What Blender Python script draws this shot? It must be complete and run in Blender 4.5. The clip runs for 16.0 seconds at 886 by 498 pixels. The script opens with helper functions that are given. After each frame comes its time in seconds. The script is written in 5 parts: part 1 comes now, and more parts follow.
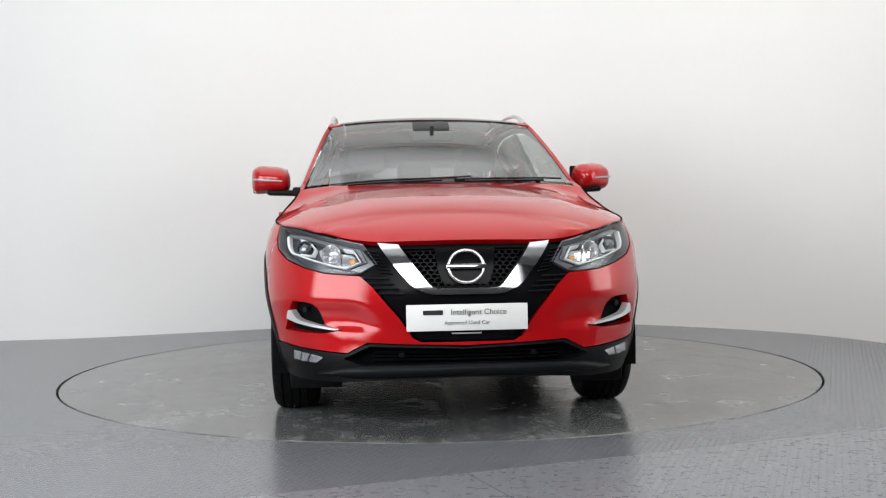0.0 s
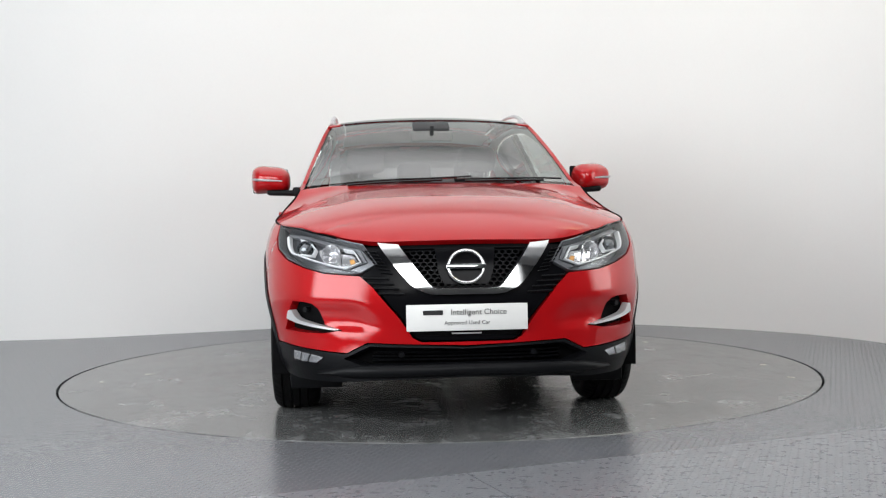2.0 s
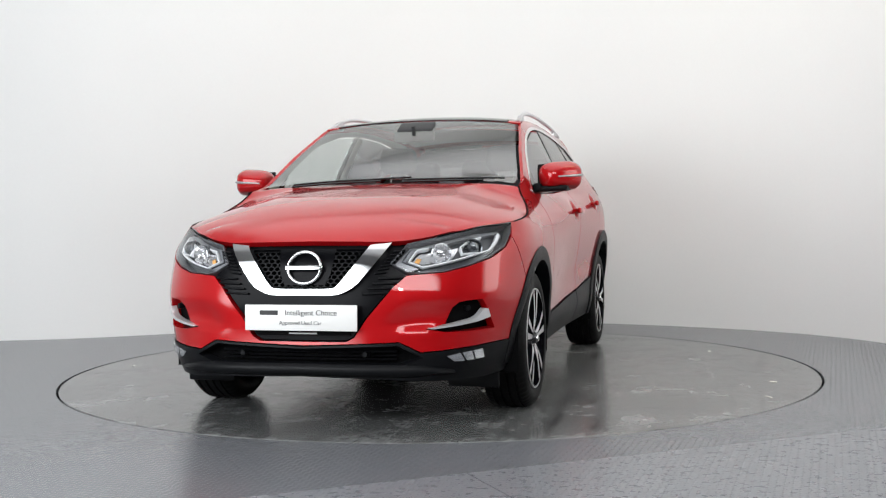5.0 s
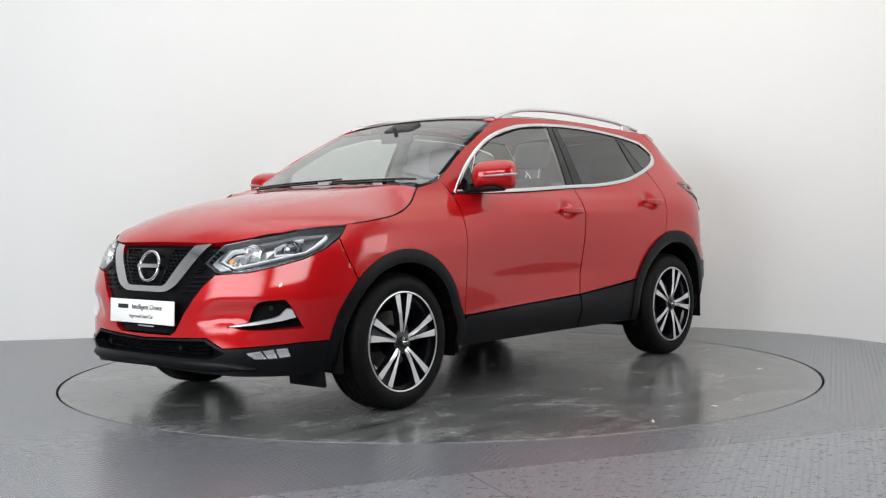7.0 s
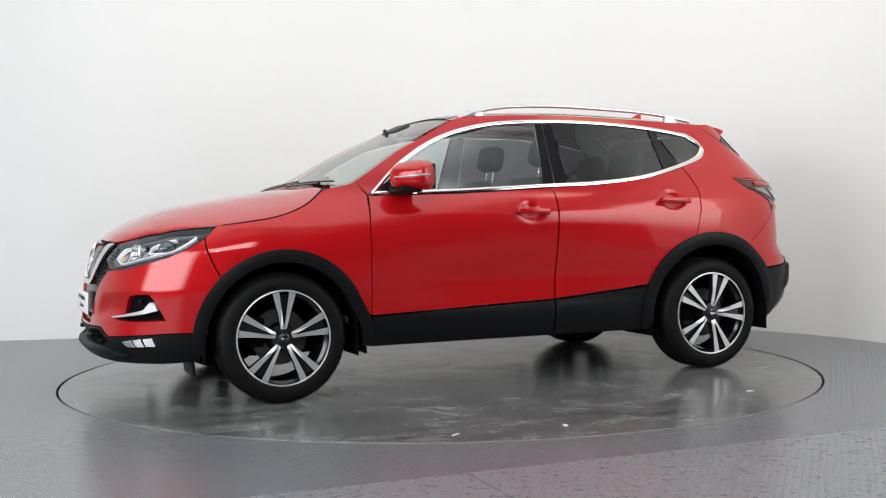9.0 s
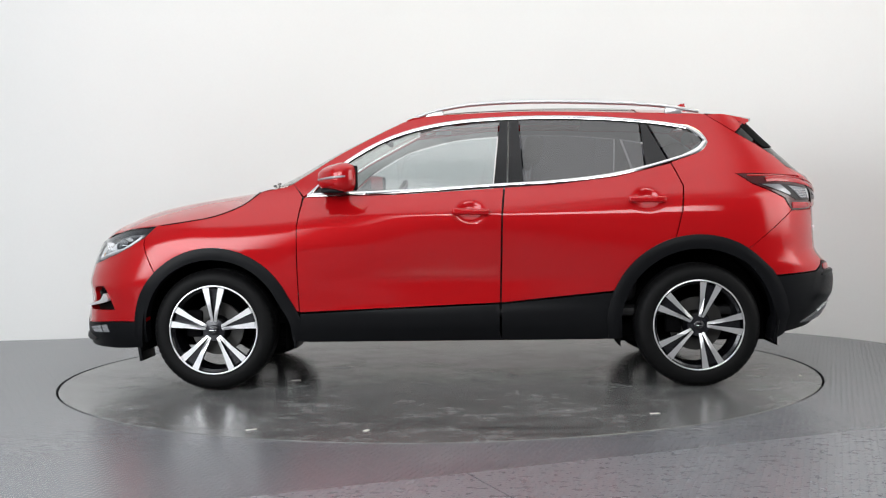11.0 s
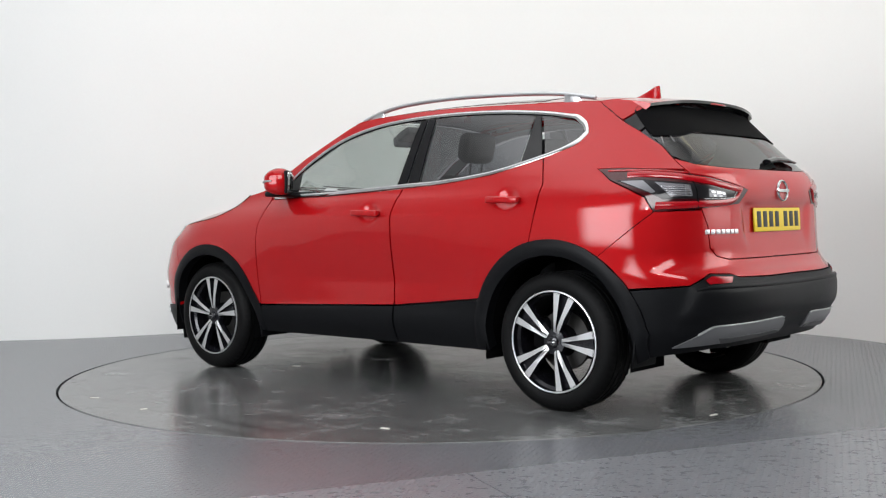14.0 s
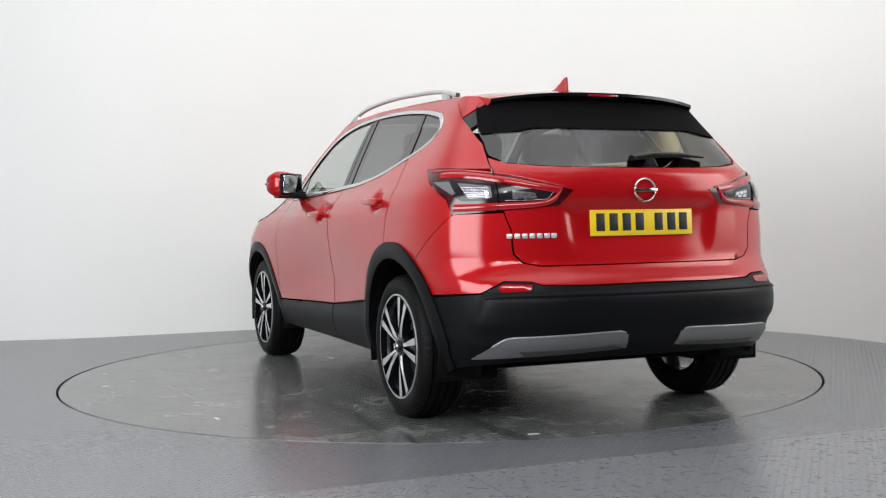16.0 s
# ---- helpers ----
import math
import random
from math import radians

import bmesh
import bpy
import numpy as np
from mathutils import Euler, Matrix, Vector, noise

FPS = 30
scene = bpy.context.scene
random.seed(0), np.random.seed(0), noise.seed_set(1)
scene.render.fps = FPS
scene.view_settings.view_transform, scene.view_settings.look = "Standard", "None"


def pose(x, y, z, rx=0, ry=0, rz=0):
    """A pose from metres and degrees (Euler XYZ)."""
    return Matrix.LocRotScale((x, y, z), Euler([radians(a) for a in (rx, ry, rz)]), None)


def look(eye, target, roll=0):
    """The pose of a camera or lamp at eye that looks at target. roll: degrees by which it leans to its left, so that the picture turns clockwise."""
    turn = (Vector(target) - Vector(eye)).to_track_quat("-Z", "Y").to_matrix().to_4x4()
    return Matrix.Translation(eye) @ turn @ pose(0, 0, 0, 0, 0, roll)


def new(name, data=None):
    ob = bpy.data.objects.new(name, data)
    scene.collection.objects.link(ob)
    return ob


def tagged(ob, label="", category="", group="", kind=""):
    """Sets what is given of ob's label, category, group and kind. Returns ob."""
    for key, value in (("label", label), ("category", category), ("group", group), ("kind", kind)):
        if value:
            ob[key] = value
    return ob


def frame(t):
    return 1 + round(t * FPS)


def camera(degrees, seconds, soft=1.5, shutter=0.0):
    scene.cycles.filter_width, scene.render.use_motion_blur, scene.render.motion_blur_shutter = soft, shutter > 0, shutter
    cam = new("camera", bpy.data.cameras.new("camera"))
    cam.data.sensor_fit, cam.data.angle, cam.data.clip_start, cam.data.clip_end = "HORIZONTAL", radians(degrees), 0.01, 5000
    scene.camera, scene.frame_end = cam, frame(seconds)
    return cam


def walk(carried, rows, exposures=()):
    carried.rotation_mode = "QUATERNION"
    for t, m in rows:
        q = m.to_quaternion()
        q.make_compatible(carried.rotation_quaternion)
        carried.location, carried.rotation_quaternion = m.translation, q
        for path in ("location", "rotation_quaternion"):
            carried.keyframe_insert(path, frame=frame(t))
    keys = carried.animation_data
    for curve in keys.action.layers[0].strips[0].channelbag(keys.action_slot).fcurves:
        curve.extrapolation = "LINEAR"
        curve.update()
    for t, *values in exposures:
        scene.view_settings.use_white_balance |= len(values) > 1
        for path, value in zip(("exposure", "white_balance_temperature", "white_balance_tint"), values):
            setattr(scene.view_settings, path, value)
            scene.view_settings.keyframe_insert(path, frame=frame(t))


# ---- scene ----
# camera: on a tripod before the turntable, whose centre is the origin
cam = camera(44.1, 16.0, soft=1.2)
EYE = pose(0, -6.761, 0.939, 90 - 1.682, 0, -0.225) @ pose(0, 0, 0, 0, 0, -0.843)
walk(cam, [(0.0, EYE), (16.0, EYE)])
# ---- world, lamps, exposure ----
world = bpy.data.worlds.new("world")
world.use_nodes = True
world.node_tree.nodes["Background"].inputs[0].default_value = (0.9, 0.95, 1.0, 1)
world.node_tree.nodes["Background"].inputs[1].default_value = 0.05
scene.world = world
scene.view_settings.exposure = 0.0


def softbox(name, x, y, z, sx, sy, watts, colour, target=None):
    """An unseen studio light behind a diffuser, brightest in its middle and fading to its rim."""
    data = bpy.data.lights.new(name, "AREA")
    data.shape, data.size, data.size_y, data.energy, data.color = "RECTANGLE", sx, sy, watts, colour
    data.use_nodes = True
    nt = data.node_tree
    geo, sep, both = nt.nodes.new("ShaderNodeNewGeometry"), nt.nodes.new("ShaderNodeSeparateXYZ"), nt.nodes.new("ShaderNodeMath")
    both.operation = "MULTIPLY"
    nt.links.new(geo.outputs["Parametric"], sep.inputs[0])
    for i in (0, 1):
        fade = nt.nodes.new("ShaderNodeMapRange")
        fade.interpolation_type = "SMOOTHSTEP"
        fold = nt.nodes.new("ShaderNodeMath")
        fold.operation = "PINGPONG"
        fold.inputs[1].default_value = 0.5
        nt.links.new(sep.outputs[i], fold.inputs[0])
        nt.links.new(fold.outputs[0], fade.inputs[0])
        fade.inputs[1].default_value, fade.inputs[2].default_value = 0.0, 0.2
        fade.inputs[3].default_value, fade.inputs[4].default_value = 0.0, 1.3
        nt.links.new(fade.outputs[0], both.inputs[i])
    nt.links.new(both.outputs[0], nt.nodes["Emission"].inputs["Strength"])
    ob = new(name, data)
    ob.matrix_world = look((x, y, z), target or (x, y - 0.001, 0))
    return ob


softbox("unseen_softbox", -0.2, -0.9, 5.05, 7.6, 7.8, 122, (0.98, 0.99, 1.0))
softbox("unseen_softbox", -3.9, -5.1, 2.0, 5.2, 3.2, 240, (0.93, 0.965, 1.0), (0.9, 1.4, 0.6))
# added softbox, out of view, that lifts the right-hand side
softbox("unseen_softbox", 3.9, -2.0, 2.0, 2.6, 2.6, 50, (0.98, 0.99, 0.96), (0.4, 1.6, 0.4))
# added fill above and behind the camera, to even out the lower wall
softbox("unseen_softbox", 0.6, -7.4, 3.4, 5.0, 1.6, 125, (0.98, 0.99, 1.0), (1.4, 1.4, 0.0))
softbox("spot_light", -0.5, -6.9, 2.6, 0.3, 0.3, 9, (1.0, 0.97, 0.92), (0.0, -1.0, 0.5))
softbox("warm_light", 2.7, 0.1, 4.6, 1.2, 1.8, 10, (1.0, 0.87, 0.50), (1.9, 2.4, 2.2))
# ---- materials ----
def mat(name, colour, rough=0.5, metal=0.0, coat=0.0, grain=0.0, grain_size=40.0, bump=0.0, stain=0.0, stain_size=3.0, emit=0.0, spec=0.5):
    """A surface with fine grain and broad stains in colour and gloss."""
    m = bpy.data.materials.new(name)
    m.use_nodes = True
    nt = m.node_tree
    b = nt.nodes["Principled BSDF"]
    b.inputs["Base Color"].default_value = (*colour, 1)
    b.inputs["Roughness"].default_value = rough
    b.inputs["Metallic"].default_value = metal
    b.inputs["Coat Weight"].default_value = coat
    b.inputs["Coat Roughness"].default_value = 0.03
    b.inputs["Specular IOR Level"].default_value = spec
    if emit:
        b.inputs["Emission Color"].default_value = (*colour, 1)
        b.inputs["Emission Strength"].default_value = emit
    co = nt.nodes.new("ShaderNodeTexCoord")
    last = None
    if grain or stain or bump:
        n1 = nt.nodes.new("ShaderNodeTexNoise")
        n1.inputs["Scale"].default_value = grain_size
        n1.inputs["Detail"].default_value = 4
        n2 = nt.nodes.new("ShaderNodeTexNoise")
        n2.inputs["Scale"].default_value = stain_size
        n2.inputs["Detail"].default_value = 6
        for n in (n1, n2):
            nt.links.new(co.outputs["Object"], n.inputs["Vector"])
        hsv = nt.nodes.new("ShaderNodeHueSaturation")
        hsv.inputs["Color"].default_value = (*colour, 1)
        a = nt.nodes.new("ShaderNodeMath")
        a.operation = "MULTIPLY_ADD"
        a.inputs[1].default_value, a.inputs[2].default_value = grain * 2, 1 - grain
        nt.links.new(n1.outputs["Fac"], a.inputs[0])
        c = nt.nodes.new("ShaderNodeMath")
        c.operation = "MULTIPLY_ADD"
        c.inputs[1].default_value, c.inputs[2].default_value = stain * 2, -stain
        nt.links.new(n2.outputs["Fac"], c.inputs[0])
        d = nt.nodes.new("ShaderNodeMath")
        d.operation = "ADD"
        nt.links.new(a.outputs[0], d.inputs[0])
        nt.links.new(c.outputs[0], d.inputs[1])
        nt.links.new(d.outputs[0], hsv.inputs["Value"])
        nt.links.new(hsv.outputs["Color"], b.inputs["Base Color"])
        r = nt.nodes.new("ShaderNodeMath")
        r.operation = "MULTIPLY_ADD"
        r.inputs[1].default_value, r.inputs[2].default_value = 0.12, rough - 0.06
        nt.links.new(n2.outputs["Fac"], r.inputs[0])
        nt.links.new(r.outputs[0], b.inputs["Roughness"])
        last = n1
    if bump:
        bu = nt.nodes.new("ShaderNodeBump")
        bu.inputs["Strength"].default_value = bump
        bu.inputs["Distance"].default_value = 0.002
        nt.links.new(last.outputs["Fac"], bu.inputs["Height"])
        nt.links.new(bu.outputs["Normal"], b.inputs["Normal"])
    return m


def pane(name, tint, gloss_ior=1.5):
    """Clear or tinted glass: what lies behind shows through, with a mirror image by Fresnel."""
    m = bpy.data.materials.new(name)
    m.use_nodes = True
    nt = m.node_tree
    nt.nodes.remove(nt.nodes["Principled BSDF"])
    out = nt.nodes["Material Output"]
    tr, gl = nt.nodes.new("ShaderNodeBsdfTransparent"), nt.nodes.new("ShaderNodeBsdfGlossy")
    tr.inputs[0].default_value = (*tint, 1)
    gl.inputs["Roughness"].default_value = 0.015
    lw, mx = nt.nodes.new("ShaderNodeLayerWeight"), nt.nodes.new("ShaderNodeMixShader")
    lw.inputs[0].default_value = 0.5
    po, ma = nt.nodes.new("ShaderNodeMath"), nt.nodes.new("ShaderNodeMath")
    po.operation, ma.operation = "POWER", "MULTIPLY_ADD"
    po.inputs[1].default_value = 5.0
    f0 = ((gloss_ior - 1) / (gloss_ior + 1)) ** 2
    ma.inputs[1].default_value, ma.inputs[2].default_value = 1 - f0, f0
    nt.links.new(lw.outputs["Facing"], po.inputs[0])
    nt.links.new(po.outputs[0], ma.inputs[0])
    nt.links.new(ma.outputs[0], mx.inputs[0])
    nt.links.new(tr.outputs[0], mx.inputs[1])
    nt.links.new(gl.outputs[0], mx.inputs[2])
    nt.links.new(mx.outputs[0], out.inputs[0])
    return m


PAINT = mat("red_paint", (0.40, 0.0035, 0.006), 0.42, 0.2, 1.0, grain=0.05, grain_size=900, stain=0.02, stain_size=2.0, spec=0.05)
PLASTIC = mat("black_plastic", (0.0042, 0.0045, 0.0055), 0.42, spec=0.14, grain=0.15, grain_size=600, bump=0.15, stain=0.1)
GLOSS = mat("gloss_black", (0.005, 0.005, 0.006), 0.10, 0.0, 0.0, spec=0.38)
SENSOR = mat("sensor_black", (0.004, 0.004, 0.005), 0.2, spec=0.06, stain=0.05)
MATT = mat("matt_black", (0.004, 0.004, 0.0045), 0.8, spec=0.05, grain=0.2, grain_size=80, bump=0.1)
CHROME = mat("chrome", (0.66, 0.665, 0.67), 0.06, 1.0)
SATIN = mat("satin_chrome", (0.86, 0.86, 0.87), 0.30, 0.7)
RAIL = mat("rail_alloy", (0.62, 0.62, 0.64), 0.28, 0.95)
SILVER = mat("silver_paint", (0.42, 0.43, 0.44), 0.38, 0.6, grain=0.04, grain_size=400)
SKID = mat("grey_skid", (0.22, 0.22, 0.23), 0.38, 0.6, grain=0.08, grain_size=300)
RUBBER = mat("tyre_rubber", (0.0042, 0.0042, 0.0045), 0.55, spec=0.12, grain=0.2, grain_size=120, bump=0.35, stain=0.15, stain_size=6)
ALLOY = mat("machined_alloy", (0.72, 0.72, 0.73), 0.34, 0.85, grain=0.04, grain_size=300)
ALLOY_DARK = mat("dark_alloy", (0.012, 0.012, 0.016), 0.25, 0.4, 0.5)
STEEL = mat("brake_steel", (0.06, 0.058, 0.056), 0.45, 0.7, grain=0.1, grain_size=200)
CLOTH = mat("dark_seat_cloth", (0.030, 0.030, 0.034), 0.85, grain=0.25, grain_size=500, bump=0.3)
TRIM = mat("grey_trim", (0.50, 0.50, 0.48), 0.8, grain=0.1, grain_size=300)
DASH = mat("dark_dash", (0.025, 0.025, 0.027), 0.6, grain=0.2, grain_size=500, bump=0.2)
WINDSCREEN = pane("windscreen_glass", (0.86, 0.91, 0.86), 2.9)
WINDOW = pane("side_glass", (0.72, 0.78, 0.78), 2.8)
PRIVACY = pane("privacy_glass", (0.15, 0.15, 0.17), 2.1)
REAR_GLASS = pane("rear_screen_glass", (0.20, 0.205, 0.22), 1.9)
ROOFGLASS = pane("roof_glass", (0.16, 0.16, 0.17), 1.8)
LENS = pane("lamp_lens", (0.96, 0.97, 0.98), 1.35)
RED_LENS = mat("red_lens", (0.34, 0.003, 0.008), 0.10, 0.0, 0.5, spec=0.5)
DARK_RED = mat("dark_red_lens", (0.050, 0.002, 0.004), 0.10, 0.0, 0.4, spec=0.5)
SMOKE_LENS = mat("smoked_lens", (0.014, 0.013, 0.015), 0.1, 0.0, 0.0, spec=0.4)
CLEAR_REFLECTOR = mat("lamp_reflector", (0.75, 0.75, 0.76), 0.18, 0.9)
LAMP_GREY = mat("lamp_bezel", (0.26, 0.265, 0.28), 0.30, 0.5)
LAMP_DARK = mat("lamp_well", (0.13, 0.134, 0.145), 0.28, 0.5)
DRL = mat("light_guide", (0.80, 0.81, 0.82), 0.25)
AMBER = mat("amber_bulb", (0.7, 0.35, 0.10), 0.3)
PLATE_WHITE = mat("white_plate", (0.80, 0.80, 0.78), 0.35, grain=0.02, grain_size=100)
PLATE_YELLOW = mat("yellow_plate", (0.78, 0.56, 0.02), 0.35, grain=0.03, grain_size=100)
INK = mat("black_ink", (0.012, 0.012, 0.013), 0.5)
MIRROR = mat("mirror_glass", (0.9, 0.92, 0.92), 0.02, 1.0)
# ---- the car's skin: side, nose and tail as one sheet S(u, z), bonnet and roof as a height T(x, y); x ahead, y to the car's left ----
XF, XR = 1.35, -1.35


def curve(keys):
    """A smooth monotone curve through (position, value) pairs."""
    k = np.array(sorted(keys), float)
    x, y = k[:, 0], k[:, 1]
    d = np.diff(y) / np.diff(x)
    m = np.concatenate([[d[0]], np.where(d[:-1] * d[1:] > 0, 2 * d[:-1] * d[1:] / np.where(d[:-1] + d[1:] == 0, 1, d[:-1] + d[1:]), 0), [d[-1]]])

    def f(q):
        q = np.clip(np.asarray(q, float), x[0], x[-1])
        i = np.clip(np.searchsorted(x, q) - 1, 0, len(x) - 2)
        h = x[i + 1] - x[i]
        t = (q - x[i]) / h
        return ((1 + 2 * t) * (1 - t) ** 2 * y[i] + t * (1 - t) ** 2 * h * m[i]
                + t * t * (3 - 2 * t) * y[i + 1] + t * t * (t - 1) * h * m[i + 1])
    return f


nose = curve([(.18, 2.19), (.25, 2.20), (.33, 2.215), (.40, 2.205), (.46, 2.20), (.57, 2.195), (.72, 2.165), (.80, 2.135), (.85, 2.09), (.92, 2.02), (1.05, 1.85), (1.2, 1.7)])
tail = curve([(.25, -1.98), (.33, -2.06), (.42, -2.14), (.55, -2.16), (.64, -2.15), (.70, -2.10), (.75, -2.075), (.95, -2.07), (1.05, -2.08), (1.13, -2.06), (1.16, -2.02), (1.46, -1.70), (1.6, -1.58)])
wide_front = curve([(.15, .78), (.30, .845), (.45, .878), (.62, .904), (.78, .906), (.88, .886), (.98, .824), (1.06, .76), (1.2, .70), (1.5, .55)])
wide_mid = curve([(.15, .72), (.24, .80), (.31, .832), (.37, .853), (.41, .856), (.46, .846), (.525, .845), (.585, .8445), (.665, .857), (.80, .879), (.90, .887), (.945, .886), (.985, .870), (1.03, .842), (1.08, .800), (1.11, .785), (1.30, .705), (1.50, .605), (1.58, .545)])
wide_rear = curve([(.15, .78), (.30, .845), (.45, .868), (.62, .885), (.80, .897), (.93, .893), (1.02, .875), (1.12, .822), (1.18, .785), (1.34, .680), (1.50, .585), (1.58, .53)])
round_front = curve([(.2, 3.0), (.5, 3.0), (.75, 2.7), (.92, 2.35), (1.2, 2.2)])
round_rear = curve([(.2, 3.6), (.62, 3.4), (.9, 3.3), (1.1, 3.2), (1.3, 3.6), (1.6, 4.0)])


def S(u, z):
    """The left skin: u 0 to 1 nose to front axle, to 2 the flank, to 3 the tail's middle."""
    u, z = np.broadcast_arrays(np.asarray(u, float), np.asarray(z, float))
    yf, ym, yr = wide_front(z), wide_mid(z), wide_rear(z)
    a = np.clip(u, 0, 1) * np.pi / 2
    n = round_front(z)
    r = (np.abs(np.cos(a)) ** n + np.abs(np.sin(a)) ** n) ** (-1 / n)
    xa, ya = XF + (nose(z) - XF) * np.cos(a) * r, yf * np.sin(a) * r
    w = np.clip(u - 1, 0, 1)
    xb = XF + (XR - XF) * w
    g = np.cos(np.clip(np.abs(w - .5) * 2, 0, 1) * np.pi) * .5 + .5
    yb = ym * g + np.where(w < .5, yf, yr) * (1 - g)
    c = np.clip(3 - u, 0, 1) * np.pi / 2
    n = round_rear(z)
    r = (np.abs(np.cos(c)) ** n + np.abs(np.sin(c)) ** n) ** (-1 / n)
    xc, yc = XR + (tail(z) - XR) * np.cos(c) * r, yr * np.sin(c) * r
    x = np.where(u < 1, xa, np.where(u < 2, xb, xc))
    y = np.where(u < 1, ya, np.where(u < 2, yb, yc))
    return np.stack([x, y, z], -1)


def S_normal(u, z):
    e = 1e-3
    du = S(np.clip(u + e, 0, 3), z) - S(np.clip(u - e, 0, 3), z)
    dz = S(u, z + e) - S(u, z - e)
    n = np.cross(dz, du)
    return -n / np.maximum(np.linalg.norm(n, axis=-1, keepdims=True), 1e-9)


def u_of(value, z, axis, lo, hi):
    """The u at which the skin at height z has the given x (axis 0) or y (axis 1)."""
    value, z = np.asarray(value, float), np.asarray(z, float)
    lo, hi = np.full(z.shape, float(lo)), np.full(z.shape, float(hi))
    rising = S(hi, z)[..., axis] > S(lo, z)[..., axis]
    for _ in range(40):
        mid = (lo + hi) / 2
        up = (S(mid, z)[..., axis] < value) == rising
        lo, hi = np.where(up, mid, lo), np.where(up, hi, mid)
    return (lo + hi) / 2
# ---- building tools ----
def part(name, bm, material, parent, label=""):
    """Links a bmesh as one mesh object under a thing or a part."""
    me = bpy.data.meshes.new(name)
    bm.to_mesh(me)
    bm.free()
    return part_mesh(name, me, material, parent, label)


def part_mesh(name, me, material, parent, label=""):
    for m in (material if isinstance(material, (list, tuple)) else [material]):
        me.materials.append(m)
    ob = new(name, me)
    ob.parent = parent
    if label:
        tagged(ob, label)
    return ob


def smooth(bm, angle=35):
    for f in bm.faces:
        f.smooth = True
    for e in bm.edges:
        e.smooth = not (len(e.link_faces) == 2 and e.calc_face_angle(0) > radians(angle))
    return bm


def box(sx, sy, sz, m=None, bevel=0.01, seg=2, taper=None):
    """A rounded box; taper scales its top in x and y."""
    bm = bmesh.new()
    bmesh.ops.create_cube(bm, size=1)
    for v in bm.verts:
        if taper and v.co.z > 0:
            v.co.x *= taper[0]
            v.co.y *= taper[1]
        v.co = Vector((v.co.x * sx, v.co.y * sy, v.co.z * sz))
    if bevel:
        bmesh.ops.bevel(bm, geom=list(bm.edges), offset=min(bevel, sx * .45, sy * .45, sz * .45), segments=seg, profile=0.5, affect="EDGES")
    if m is not None:
        bm.transform(m)
    return smooth(bm, 40)


def merge(*bms):
    out = bmesh.new()
    for b in bms:
        me = bpy.data.meshes.new("tmp")
        b.to_mesh(me)
        b.free()
        out.from_mesh(me)
        bpy.data.meshes.remove(me)
    return out


def lathe(profile, steps=64, m=None, angle=30):
    """Turns (radius, along) pairs about the y axis."""
    bm = bmesh.new()
    rings = []
    for k in range(steps):
        a = 2 * math.pi * k / steps
        rings.append([bm.verts.new((r * math.cos(a), y, r * math.sin(a))) for r, y in profile])
    for k in range(steps):
        A, B = rings[k], rings[(k + 1) % steps]
        for i in range(len(profile) - 1):
            bm.faces.new((A[i], A[i + 1], B[i + 1], B[i]))
    bmesh.ops.remove_doubles(bm, verts=bm.verts, dist=1e-5)
    bmesh.ops.recalc_face_normals(bm, faces=bm.faces)
    if m is not None:
        bm.transform(m)
    return smooth(bm, angle)


def tube(points, radius, steps=10, squash=1.0):
    """A rod along points, closed at both ends."""
    bm = bmesh.new()
    P = [Vector(p) for p in points]
    rings = []
    for i, p in enumerate(P):
        d = (P[min(i + 1, len(P) - 1)] - P[max(i - 1, 0)]).normalized()
        s = d.cross(Vector((0, 0, 1)))
        s = s.normalized() if s.length > 1e-4 else Vector((1, 0, 0))
        t = s.cross(d)
        r = radius[i] if isinstance(radius, (list, tuple)) else radius
        rings.append([bm.verts.new(p + s * r * math.cos(a) + t * r * squash * math.sin(a)) for a in [2 * math.pi * k / steps for k in range(steps)]])
    for A, B in zip(rings, rings[1:]):
        for k in range(steps):
            bm.faces.new((A[k], A[(k + 1) % steps], B[(k + 1) % steps], B[k]))
    bm.faces.new(rings[0][::-1])
    bm.faces.new(rings[-1])
    bmesh.ops.recalc_face_normals(bm, faces=bm.faces)
    return smooth(bm, 50)


def prism(outline, depth, m=None, bevel=0.0):
    """A flat outline in x, z, pushed back along y by depth."""
    bm = bmesh.new()
    a = [bm.verts.new((x, 0, z)) for x, z in outline]
    b = [bm.verts.new((x, depth, z)) for x, z in outline]
    bm.faces.new(a)
    bm.faces.new(b[::-1])
    n = len(a)
    for i in range(n):
        bm.faces.new((a[i], b[i], b[(i + 1) % n], a[(i + 1) % n]))
    bmesh.ops.recalc_face_normals(bm, faces=bm.faces)
    if bevel:
        bmesh.ops.bevel(bm, geom=[e for e in bm.edges], offset=bevel, segments=2, profile=0.5, affect="EDGES")
    if m is not None:
        bm.transform(m)
    return smooth(bm, 30)


